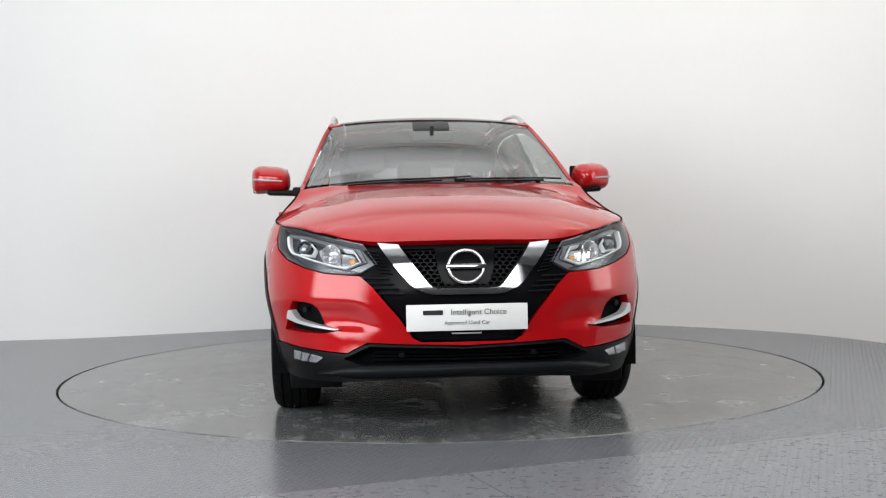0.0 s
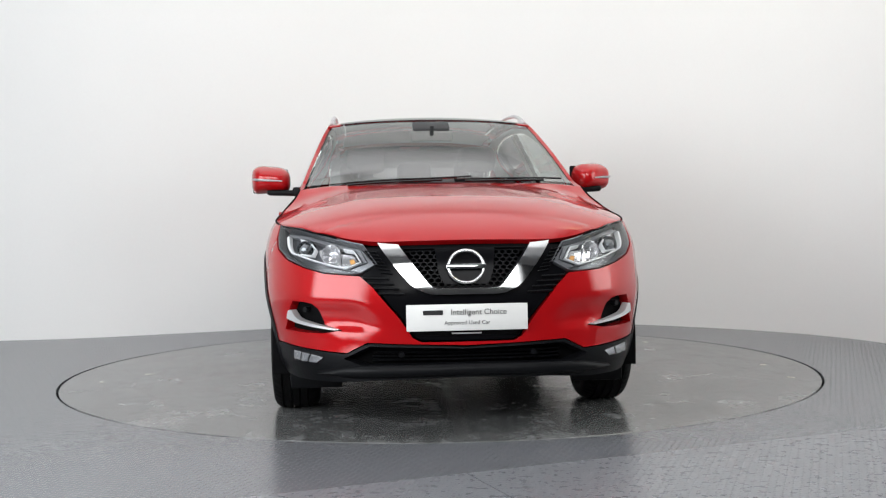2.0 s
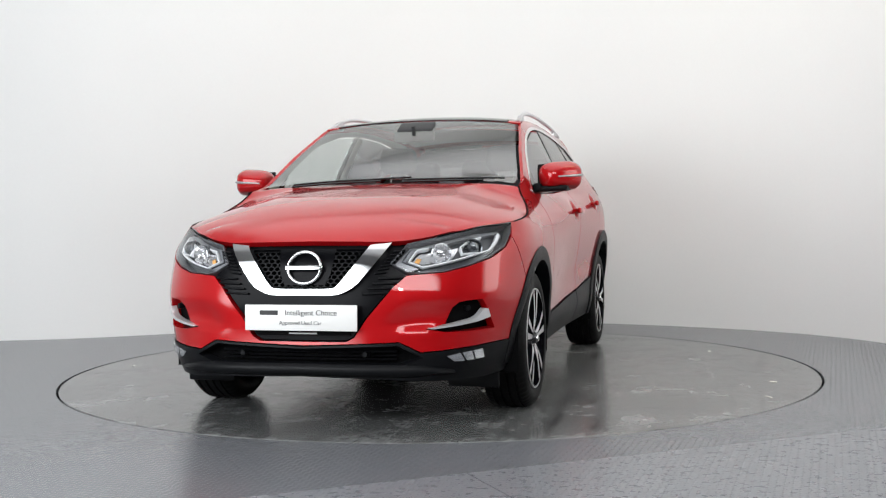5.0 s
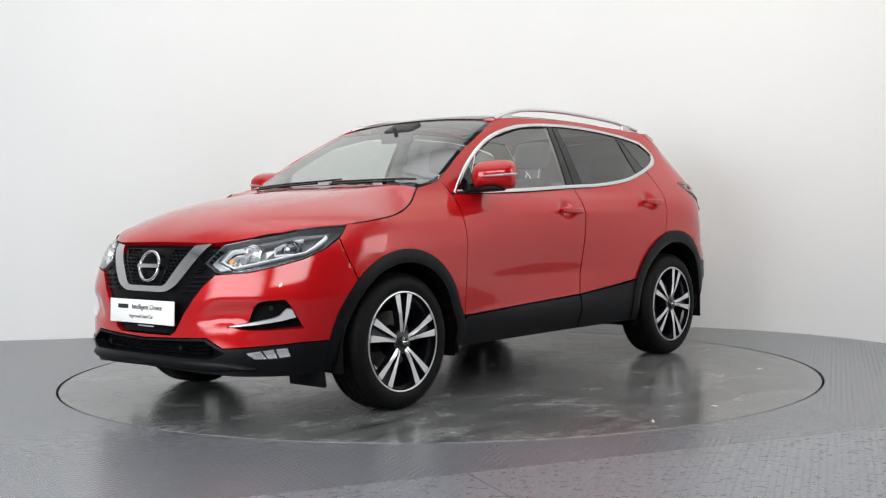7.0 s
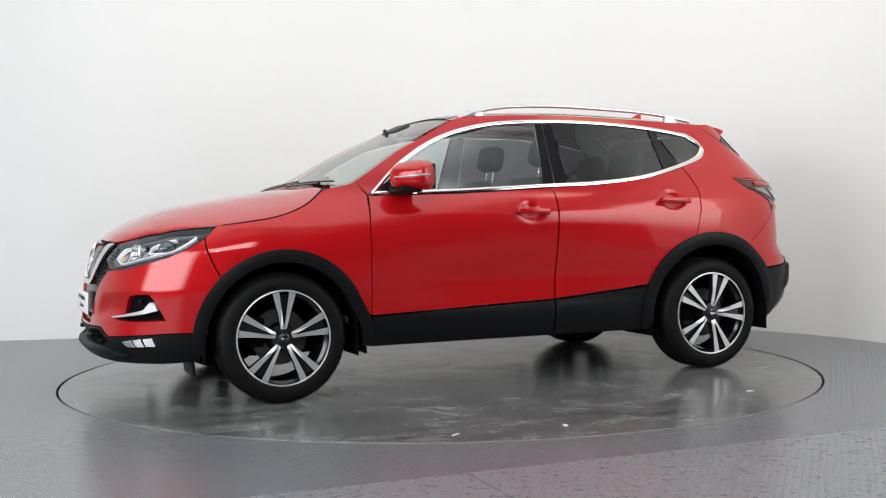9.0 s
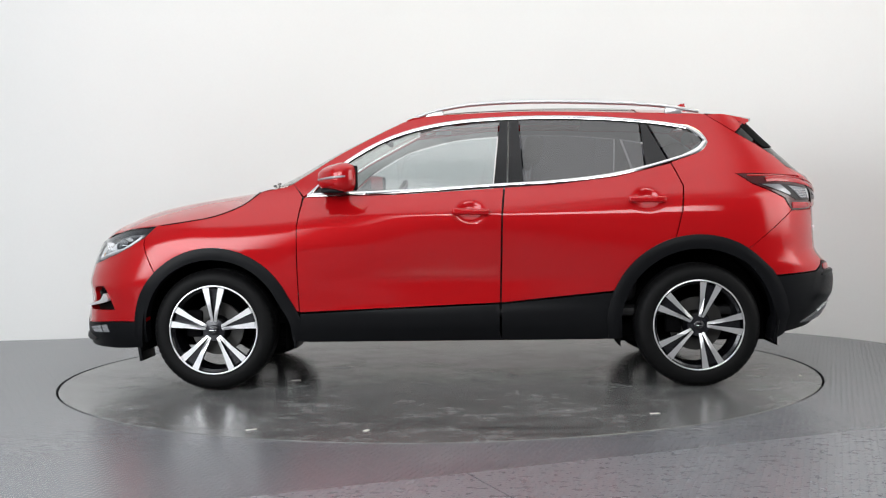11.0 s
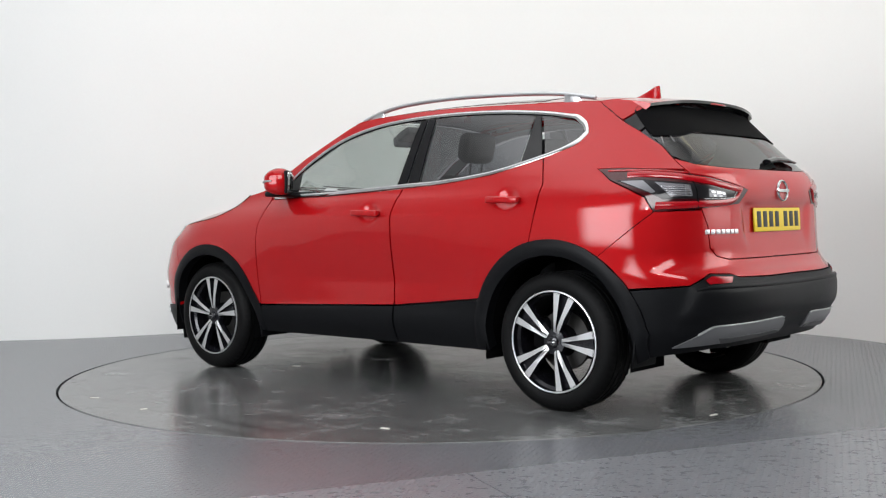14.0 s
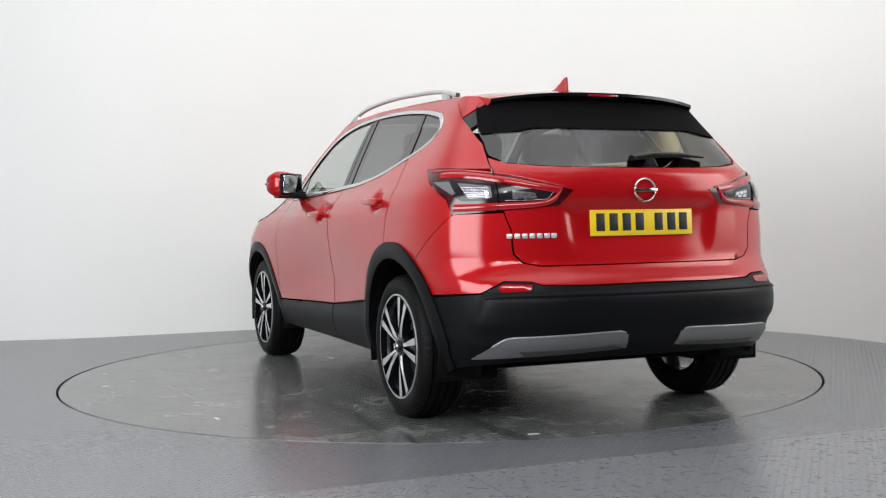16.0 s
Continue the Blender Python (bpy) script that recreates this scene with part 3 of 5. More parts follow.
def lid(name, half, hood, material, off=0.0, **more):
    """A top panel from the left half of its plan, (x, y) pairs from middle to middle."""
    h = np.array(half)
    other = h[::-1].copy()
    other[:, 1] *= -1
    return sheet(name, on_top(hood, off), np.concatenate([h, other[np.abs(other[:, 1]) > 1e-4]]), material, car, **more)


def edge_y(x):
    return float(np.interp(x, _ex, _ey))


hood_edge = skin_at(u_at(EDGE[:, 0]), EDGE[:, 1])[0][:, :2]
lid("bonnet", [*hood_edge.tolist(), (1.045, .62), (1.03, .3), (1.03, 0)], True, PAINT, step=.03, gap=.006, rim=.03, label="glossy red bonnet with two raised creases")
# black rods draw the shade of the shut gap beside the bonnet
hood_gap = [(float(x), float(y)) for x, y in hood_edge if abs(y) > .55]
for s in (1, -1):
    line = on_top(True, .0005)(np.array([(x, s * abs(y)) for x, y in hood_gap]))[0]
    part("bonnet_gap_fill", tube([tuple(p) for p in line], .0042, 6), MATT, car, "black rod that draws the dark shut gap along the bonnet edge")
xs = np.linspace(1.0, .27, 28)
lid("windscreen", [(1.03, 0), (1.03, .3), (1.02, .58), *[(x, edge_y(x) - .028) for x in xs], (.262, .35), (.258, 0)], False, WINDSCREEN, step=.05, rim=.005, off=-.004, label="clear raked windscreen")
lid("cowl", [(1.07, 0), (1.07, .35), (1.07, .70), (1.01, .70), (1.025, .58), (1.035, .3), (1.036, 0)], False, PLASTIC, step=.04, off=-.020, label="black plastic scuttle panel below the windscreen")
xs = np.linspace(.255, -1.02, 40)
lid("roof_glass", [(.25, 0), (.25, .35), *[(x, edge_y(x) - .075) for x in xs], (-1.04, .3), (-1.045, 0)], False, ROOFGLASS, step=.05, off=.002, rim=.006, label="black panoramic glass roof")
xs = np.linspace(-1.04, -1.42, 12)
lid("roof_rear", [(-1.05, 0), (-1.045, .3), *[(x, edge_y(x) - .005) for x in xs], (-1.46, .3), (-1.46, 0)], False, PAINT, step=.04, label="red roof skin behind the glass roof")
for s in (1, -1):
    xs = np.linspace(.262, -1.03, 40)
    strip = [(x, edge_y(x) - .075 + .003) for x in xs] + [(x, edge_y(x) + .0) for x in xs[::-1]]
    sheet("roof_side", on_top(False), np.array(strip), PAINT, car, step=.03, gap=.0, rim=.01, mirror=s < 0)

# window surround, from the front lower corner along the top to the rear and back along the waist
DLO = [(.825, 1.06), (.61, 1.252), (.345, 1.398), (.03, 1.476), (-.36, 1.502), (-.76, 1.496), (-1.09, 1.468), (-1.315, 1.432), (-1.385, 1.385), (-1.415, 1.335), (-1.36, 1.28), (-1.2, 1.222), (-.9, 1.150), (-.57, 1.113), (-.28, 1.100), (.3, 1.073)]
dlo = spline(DLO, closed=True, sharp=(0, 7, 9))
dlo_top = spline(DLO[:12], sharp=(0,))
HF, HR, RW = (1.323, .335), (-1.323, .335), .335
RAF, RAR = .450, .488
AF = lambda a0, a1, r=RAF: arc(HF[0], HF[1], r, a0, a1)
AR = lambda a0, a1, r=RAR: arc(HR[0], HR[1], r, a0, a1)
GATE = [(.634, 1.255), (.656, 1.14), (.648, 1.06), (.645, .985), (.612, .88), (.605, .78), (.57, .742), (.50, .727)]
gate = rear(GATE)
lamp_tail = np.concatenate([side([(-1.542, 1.150), (-1.66, 1.150), (-1.80, 1.142)]), rear([(.683, 1.128), (.55, 1.105), (.39, 1.058), (.345, 1.045), (.41, .980), (.53, .968), (.658, .958)]), side([(-1.839, .946), (-1.800, 1.015), (-1.72, 1.055), (-1.626, 1.095)])])
lamp_head = np.concatenate([front([(.443, .826), (.51, .840), (.614, .866), (.716, .896)]), side([(1.640, .911), (1.70, .86), (1.785, .806), (1.885, .761)]), front([(.70, .728), (.608, .704), (.50, .697), (.455, .703), (.385, .742)])])

for s in (1, -1):
    M = dict(mirror=s < 0)
    fender = np.concatenate([side([(1.640, .914)]), EB[1:], side([(.93, 1.12), (.885, 1.137), (.832, 1.06), (.852, .9), (.852, .675), (.846, .43)]), side(AF(168, 45)), side([(1.705, .85)])])
    panel("front_wing", fender, PAINT, car, gap=.003, label="red front wing", **M)
    fd = np.concatenate([side([(.826, 1.058), (.3, 1.067), (-.282, 1.096), (-.268, .95), (-.255, .466), (.846, .426), (.852, .675), (.852, .9)])])
    HANDLES = ((-.10, .965), (-1.05, 1.018))
    dent = lambda p: -.028 * np.exp(-(((p[:, 0] - c[0]) / .062) ** 2 + ((p[:, 2] - c[1] - .002) / .043) ** 2) ** 2)
    for k, (name, outline) in enumerate((("front_door", fd), ("rear_door", np.concatenate([side([(-.288, 1.097), (-.57, 1.110), (-.9, 1.147), (-1.198, 1.217), (-1.25, 1.09), (-1.238, .965), (-1.2, .80)]), side(AR(72, 24)), side([(-.905, .530), (-.26, .466), (-.273, .95)])])))):
        c = HANDLES[k]
        door = panel(name, outline, PAINT, car, step=.017, label="red door with a body-colour handle", **M)
        me = door.data
        co = np.empty(len(me.vertices) * 3)
        me.vertices.foreach_get("co", co)
        co = co.reshape(-1, 3)
        co[:, 1] += s * dent(co)
        me.vertices.foreach_set("co", co.ravel())
        y = float(S(u_of(c[0], c[1], 0, 0, 3), c[1])[1])
        grip = merge(box(.20, .022, .034, pose(c[0], y + .034, c[1], 0, -1.5, 0), .012, 3), box(.03, .035, .026, pose(c[0] - .075, y + .014, c[1]), .006), box(.03, .035, .026, pose(c[0] + .075, y + .014, c[1]), .006))
        if s < 0:
            bmesh.ops.scale(grip, vec=(1, -1, 1), verts=grip.verts)
            bmesh.ops.reverse_faces(grip, faces=grip.faces)
        part("door_handle", grip, PAINT, door)
    # uniside: pillars, cantrail, rear quarter
    quarter = np.concatenate([EC, ED, side([(-1.50, 1.437), (-1.575, 1.385), (-1.672, 1.328)]), gate[:2], side([(-1.80, 1.144), (-1.66, 1.152), (-1.540, 1.152), (-1.626, 1.093), (-1.72, 1.053), (-1.797, 1.013), (-1.837, .948)]), side(AR(123, 76)), side([(-1.203, .815), (-1.241, .965), (-1.253, 1.09)]), side([(p[0], p[1]) for p in DLO[11::-1]])])
    panel("body_side", quarter, PAINT, car, step=.035, gap=.002, label="red body side with pillars and rear quarter", **M)
    # glass and blacked pillars
    low = lambda x: float(np.interp(-x, [-.82, -.3, .28, .57, .9, 1.2, 1.36, 1.41], [1.06, 1.073, 1.100, 1.113, 1.150, 1.222, 1.28, 1.335]))
    topf = lambda x: float(np.interp(-x, [-.82, -.61, -.345, -.03, .36, .76, 1.09, 1.30, 1.395], [1.06, 1.252, 1.398, 1.476, 1.502, 1.496, 1.466, 1.428, 1.385]))
    tw, lw = .020, .010

    def bay(a_low, a_top, b_low, b_top, n=10):
        """A window bay between two leaning lines, along the surround's inner edge."""
        up = [(a_top + (b_top - a_top) * i / n, 0) for i in range(n + 1)]
        dn = [(b_low + (a_low - b_low) * i / n, 0) for i in range(n + 1)]
        return side([(x, topf(x) - tw) for x, _ in up] + [(x, low(x) + lw) for x, _ in dn])
    fg = side([(.775, 1.085)] + [(x, topf(x) - tw - .003) for x in (.70, .61, .5, .345, .2, .03, -.15, -.262)] + [(-.222, low(-.222) + lw)] + [(x, low(x) + lw) for x in (-.1, .1, .3, .5, .7)])
    panel("front_window", fg, WINDOW, car, off=-.006, step=.06, rim=.004, label="clear front side window", **M)
    panel("mirror_sail", side([(.79, 1.078), (.70, topf(.70) - .025), (.615, topf(.615) - .03), (.60, 1.085)]), GLOSS, car, off=-.003, step=.05, rim=.004, **M)
    panel("pillar_cover", bay(-.226, -.266, -.300, -.314), GLOSS, car, off=-.003, step=.06, rim=.006, label="gloss black pillar cover", **M)
    panel("pillar_cover", bay(-.304, -.318, -.392, -.372), GLOSS, car, off=-.003, step=.06, rim=.006, label="gloss black pillar cover", **M)
    panel("rear_window", bay(-.396, -.376, -1.055, -1.045), PRIVACY, car, off=-.006, step=.06, rim=.004, label="dark tinted rear side window", **M)
    panel("pillar_cover", side([(-1.06, low(-1.06) + lw), (-1.05, topf(-1.05) - tw), (-1.085, topf(-1.085) - tw), (-1.185, low(-1.185) + lw)]), GLOSS, car, off=-.003, step=.06, rim=.006, label="gloss black pillar cover", **M)
    panel("quarter_window", side([(-1.095, topf(-1.095) - tw), (-1.20, topf(-1.2) - tw), (-1.30, topf(-1.30) - tw), (-1.365, 1.375), (-1.385, 1.335), (-1.345, 1.292), (-1.195, low(-1.195) + lw)]), PRIVACY, car, off=-.006, step=.05, rim=.004, label="dark tinted quarter window", **M)
    trim_line = inset(dlo, .010)
    trim_wide = .019 + .014 * np.exp(-(((trim_line[:, 0] + 1.39) / .07) ** 2))
    chrome = band("window_trim", side(inset(dlo, .010)), trim_wide, CHROME, car, off=.001, closed=True, label="bright chrome window surround", **M)
    # cladding
    panel("sill_cladding", side([(.842, .420), (-.252, .460), (-.252, .300), (-.26, .262), (.84, .262)]), PLASTIC, car, off=.006, step=.04, label="black plastic door cladding", **M)
    panel("sill_cladding", side([(-.260, .461), (-.893, .520), (-.885, .40), (-.87, .262), (-.26, .262)]), PLASTIC, car, off=.006, step=.04, label="black plastic door cladding", **M)
    line_f = spline(side([(.86, .27), (.872, .38)] + AF(155, -4, .420) + [(1.742, .27)]), step=.03)
    line_r = spline(side([(-.878, .27)] + AR(2, 178, .453)[1:-1] + [(-1.762, .35), (-1.755, .27)]), step=.03)
    band("arch_cladding", line_f, .066, PLASTIC, car, off=.005, rim=.06, crown=.004, label="black plastic front wheel arch", **M)
    band("arch_cladding", line_r, .076, PLASTIC, car, off=.014, rim=.06, crown=.006, label="black plastic rear wheel arch", **M)
    # wheel wells
    for (cx, cz), r in ((HF, .40), (HR, .42)):
        bm = bmesh.new()
        g = []
        for x, z in [(cx + r, .22)] + arc(cx, cz, r, 0, 180, 8) + [(cx - r, .22)]:
            g.append([bm.verts.new((x, s * y, z)) for y in (.862, .80, .56)])
        for A, B in zip(g, g[1:]):
            for i in range(2):
                bm.faces.new((A[i], A[i + 1], B[i + 1], B[i]))
        bm.faces.new([q[2] for q in g])
        part("wheel_well", smooth(bm), MATT, car)

# nose
BUMP_LOW = [(0, .386), (.234, .394), (.43, .402), (.517, .357), (.60, .362)]
bump_low_side = [(1.884, .381), (1.70, .382)]
bumper = np.concatenate([front(BUMP_LOW), side(bump_low_side), side([(1.705, .56)]), side(AF(33, 45)), side([(1.706, .849), (1.783, .802), (1.883, .757)]), front([(.70, .724), (.608, .700), (.50, .693), (.455, .690), (.40, .640), (.288, .505), (.235, .425), (.20, .407), (0, .406)])])
fog_hole = front([(.545, .456), (.622, .474), (.650, .544), (.671, .566), (.70, .572), (.755, .575), (.768, .550), (.790, .447), (.70, .443), (.620, .443)])
def facet(p):
    """A dished wedge beside each fog recess."""
    y, z = np.abs(p[:, 1]), p[:, 2]
    return -.022 / ((1 + np.exp((.462 - z) / .006)) * (1 + np.exp((z - .555) / .012)) * (1 + np.exp((.405 + (z - .46) * .6 - y) / .02)) * (1 + np.exp((y - .76) / .02)))


fog_hole_r = fog_hole * np.array([-1, 1])
panel("front_bumper", mirrored(bumper), PAINT, car, holes=[fog_hole, fog_hole_r], step=.02, rim=.045, push=facet, label="red front bumper")
low_b = np.concatenate([front([(0, .383)] + BUMP_LOW[1:]), side(bump_low_side), side([(1.725, .33), (1.735, .235)]), side([(1.90, .225)]), front([(.55, .228), (.35, .242), (0, .25)])])
intake = mirrored(front([(0, .372), (.25, .380), (.42, .386), (.525, .335), (.43, .300), (0, .305)]))
panel("bumper_cladding", mirrored(low_b), PLASTIC, car, holes=[intake], step=.03, off=.003, rim=.05, label="black plastic lower front bumper")
panel("intake_back", intake, MATT, car, off=-.07, gap=-.03, rim=0, step=.06)
for z in (.322, .345, .366):
    band("intake_slat", front([(y, z) for y in np.linspace(-.42, .42, 25)]), .008, PLASTIC, car, off=-.045, rim=.02)
fascia = np.concatenate([front([(0, .822), (.2, .821), (.37, .820), (.436, .822), (.380, .742), (.452, .700), (.452, .686), (.396, .640), (.284, .505), (.23, .427), (.197, .410), (0, .409)])])
V_OUT = [(0, .605), (.14, .606), (.188, .618), (.248, .656), (.378, .826)]
V_IN = [(0, .631), (.130, .633), (.152, .642), (.176, .668), (.288, .818)]
grille_hole = mirrored(np.concatenate([front([(0, .640), (.126, .642), (.146, .650), (.170, .672), (.270, .812), (0, .812)])]))
panel("grille_surround", mirrored(fascia), SENSOR, car, holes=[grille_hole], off=-.018, step=.04, rim=.03, label="gloss black grille surround")
vee = np.concatenate([spline(front(V_OUT), sharp=()), spline(front(V_IN))[::-1]])
panel("chrome_vee", mirrored(vee), CHROME, car, off=.006, step=.02, rim=.04, gap=.0, label="broad polished chrome vee round the grille")
# ---- nose details ----
panel("grille_back", grille_hole, MATT, car, off=-.075, gap=-.01, rim=0, step=.06)


def honeycomb():
    """Hexagonal grille rings inside the chrome vee."""
    bm = bmesh.new()
    r = .0155
    poly = inset(grille_hole, .004)
    for j in range(-2, 16):
        for i in range(-16, 17):
            c = np.array([(i + (j % 2) * .5) * r * 1.95, .635 + j * r * 1.12])
            if not inside(c[None], poly)[0] or (abs(c[0]) < .12 and .655 < c[1]):
                continue
            rings = []
            for rr, off in ((r * 1.06, -.045), (r * 1.06, -.016), (r * .80, -.016), (r * .76, -.055)):
                q = np.array([(c[0] + rr * 1.1 * math.sin(a), c[1] + rr * .74 * math.cos(a)) for a in np.arange(6) * math.pi / 3])
                p, n = skin_at(u_at(q[:, 0]), q[:, 1])
                rings.append([bm.verts.new(tuple(v)) for v in p + n * off])
            for A, B in zip(rings, rings[1:]):
                for k in range(6):
                    bm.faces.new((A[k], A[(k + 1) % 6], B[(k + 1) % 6], B[k]))
    bmesh.ops.recalc_face_normals(bm, faces=bm.faces)
    return bm


part("grille_mesh", honeycomb(), PLASTIC, car, "black honeycomb grille")
panel("emblem_plate", mirrored(front([(0, .652), (.095, .652), (.118, .70), (.132, .812), (0, .813)])), SENSOR, car, off=-.014, step=.03, gap=0, rim=.03, label="gloss black sensor plate behind the emblem")


def emblem(x, z, r, facing, lean):
    """A chrome ring crossed by a plain bar."""
    ring = []
    for k in range(48):
        a = 2 * math.pi * k / 48
        ring.append((0, r * math.cos(a), r * .93 * math.sin(a)))
    bm = bmesh.new()
    loops = []
    for k, (_, y, zz) in enumerate(ring):
        d = Vector((0, y, zz)).normalized()
        loops.append([bm.verts.new(Vector((h * facing, y, zz)) + d * w) for w, h in ((-.10 * r, 0), (-.075 * r, .006), (0, .009), (.075 * r, .006), (.10 * r, 0))])
    for k in range(48):
        A, B = loops[k], loops[(k + 1) % 48]
        for i in range(4):
            bm.faces.new((A[i], A[i + 1], B[i + 1], B[i]))
    bmesh.ops.recalc_face_normals(bm, faces=bm.faces)
    bar = box(.010, 2.3 * r, .28 * r, pose(.006 * facing, 0, 0), .003)
    return merge(smooth(bm, 60), bar), pose(x, 0, z, 0, lean, 0)


bm, m = emblem(2.166, .724, .076, 1, -13)
bm.transform(m)
part("emblem", bm, CHROME, car, "round chrome emblem with a cross bar")
for y in (-1, 1):
    for k, z in enumerate((.612, .634, .656, .678)):
        band("grille_slat", front([(y * (.268 + k * .022 + .115 * q), z + .004 * q) for q in np.linspace(0, 1, 8)]), .009, PLASTIC, car, off=-.010, rim=.02)
    for k in range(7):
        z0 = .700 + k * .016
        band("grille_slat", front([(y * (.318 + (z0 - .70) * .72 + .050 * q), z0 + .006 * q) for q in np.linspace(0, 1, 4)]), .007, PLASTIC, car, off=-.012, rim=.02)

# show plate on the nose
bm = box(.008, .522, .113, pose(2.214, -.003, .509, 0, -2, 0), .003)
plate = part("show_plate", bm, PLATE_WHITE, car, "white dealer plate with dark lettering")


def lettering(name, text, size, m, parent, material):
    data = bpy.data.curves.new(name, "FONT")
    data.body, data.size, data.align_x, data.align_y, data.extrude = text, size, "CENTER", "CENTER", 0.0006
    tmp = bpy.data.objects.new(name, data)
    scene.collection.objects.link(tmp)
    bpy.context.view_layer.update()
    me = bpy.data.meshes.new_from_object(tmp.evaluated_get(bpy.context.evaluated_depsgraph_get()))
    bpy.data.objects.remove(tmp)
    me.transform(m)
    return part_mesh(name, me, material, parent)


FACE_AHEAD = pose(0, 0, 0, 90, 0, 90)
lettering("lettering", "Intelligent Choice", .034, pose(2.2188, .046, .531, 0, -2, 0) @ FACE_AHEAD, plate, INK)
part("lettering_bar", box(.0012, .085, .020, pose(2.2185, -.150, .531, 0, -2, 0), 0), INK, plate)
lettering("lettering", "Approved Used Car", .024, pose(2.2195, -.003, .486, 0, -2, 0) @ FACE_AHEAD, plate, INK)
part("plate_holder", box(.02, .44, .02, pose(2.180, -.003, .440), .004), MATT, car)
part("lettering_bar", box(.001, .13, .006, pose(2.1915, -.003, .439), 0), mat("pale_ink", (.5, .5, .5), .5), car)

for s in (1, -1):
    M = dict(mirror=s < 0)
    # headlamp
    lamp = panel("headlamp", lamp_head, LAMP_DARK, car, off=-.060, step=.03, rim=0, gap=-.004, label="clear headlamp with projector lens and light guide", **M)
    panel("lamp_lens", lamp_head, LENS, lamp, off=-.001, step=.03, rim=.004, gap=.003, label="clear lamp cover", **M)
    band("lamp_seal", np.concatenate([lamp_head, lamp_head[:1]]), .006, LAMP_DARK, lamp, off=-.006, rim=.05, **M)
    panel("lamp_bezel", front([(.800, .884), (.70, .880), (.60, .855), (.50, .832), (.455, .824), (.400, .745), (.460, .712), (.505, .722), (.448, .756), (.480, .818), (.54, .828), (.62, .846), (.70, .866), (.785, .874)]), LAMP_GREY, lamp, off=-.034, step=.03, gap=0, rim=.02, label="grey lamp bezel", **M)
    drl = spline(front([(.798, .868), (.792, .83), (.776, .796), (.722, .778), (.62, .748), (.524, .728), (.459, .756), (.489, .812), (.533, .821)]), sharp=(0, 2, 5, 6, 7, 8))
    band("light_guide", drl, np.interp(np.arange(len(drl)), [0, 5, 8, len(drl) - 3, len(drl) - 1], [.020, .015, .009, .008, .004]), DRL, lamp, off=-.026, rim=.02, label="pale daytime light guide", **M)
    drl2 = spline(front([(.735, .862), (.690, .853), (.662, .824), (.680, .788), (.740, .792)]), sharp=(1, 2, 3))
    band("light_guide", drl2, .007, DRL, lamp, off=-.030, rim=.02, **M)
    inner = spline(front([(.505, .728), (.430, .756), (.455, .812)]), sharp=(1,))
    band("bezel_rib", inner, .006, LAMP_DARK, lamp, off=-.031, rim=.01, **M)
    panel("lamp_shelf", front([(.655, .800), (.655, .835), (.50, .806), (.475, .762), (.524, .738), (.64, .765)]), CLEAR_REFLECTOR, lamp, off=-.052, step=.03, gap=0, rim=.01, label="chromed reflector shelf", **M)
    for (y, z, r), m_, nm in (((.716, .825, .036), None, "projector_lens"), ((.592, .803, .040), None, "reflector_bowl")):
        p, n = skin_at(u_at(front([(y, z)])[:, 0]), np.array([z]))
        d = Vector((.93, .32, .05)).normalized()
        at_ = Vector(p[0]) - Vector(n[0]) * .042
        q = d.to_track_quat("Y", "Z").to_matrix().to_4x4()
        if nm == "projector_lens":
            bm = lathe([(0, .030), (.012, .028), (.024, .018), (.031, 0), (.034, -.004), (.036, .008), (.041, .010), (.043, 0), (.043, -.03)], 24, Matrix.Translation(at_) @ q)
        else:
            bm = lathe([(0, .012), (.008, .010), (.009, -.014), (.020, -.012), (.034, .004), (.042, .020), (.045, .018), (.045, -.02)], 12, Matrix.Translation(at_) @ q, 20)
        if s < 0:
            bmesh.ops.scale(bm, vec=(1, -1, 1), verts=bm.verts)
            bmesh.ops.reverse_faces(bm, faces=bm.faces)
        part(nm, bm, CLEAR_REFLECTOR if nm == "reflector_bowl" else mat("projector_glass", (.12, .13, .14), .05, .7, 1.0), lamp)
    for k in range(4):
        y0 = .485 + k * .022
        panel("reflector_facet", front([(y0, .742 + k * .004), (y0 + .018, .740 + k * .004), (y0 + .022, .782 + k * .006), (y0 + .004, .784 + k * .006)]), CLEAR_REFLECTOR, lamp, off=-.045 + .006 * (k % 2), step=.03, gap=0, rim=.004, **M)
    panel("indicator", front([(.485, .755), (.505, .748), (.512, .768), (.492, .774)]), AMBER, lamp, off=-.034, step=.03, gap=0, rim=.004, **M)
    # fog recess
    rec = panel("fog_recess", fog_hole, MATT, car, off=-.045, gap=-.006, rim=0, step=.04, label="black bumper recess with a chrome blade", **M)
    blade = front([(.546, .460), (.64, .476), (.715, .493), (.735, .503), (.758, .536), (.772, .534), (.779, .498), (.737, .482), (.66, .467), (.567, .456)])
    panel("chrome_blade", blade, SATIN, rec, off=.006, step=.02, gap=0, rim=.03, label="chrome blade", **M)
    part("parking_sensor", lathe([(0, .008), (.012, .008), (.013, 0), (.013, -.02)], 16, pose(2.002, s * .695, .540, 0, 0, -90 + s * 38)), PLASTIC, rec)
    fog = np.concatenate([front([(.612, .340), (.67, .352), (.750, .362)]), side([(1.925, .340), (1.945, .314)]), front([(.70, .309), (.640, .309)])])
    f = panel("fog_lamp", fog, LAMP_GREY, car, off=.001, step=.03, gap=0, rim=.01, label="clear front fog lamp", **M)
    panel("reflector_facet", front([(.618, .338), (.668, .349), (.682, .314), (.645, .313)]), CLEAR_REFLECTOR, f, off=.006, step=.03, gap=0, rim=.006, **M)
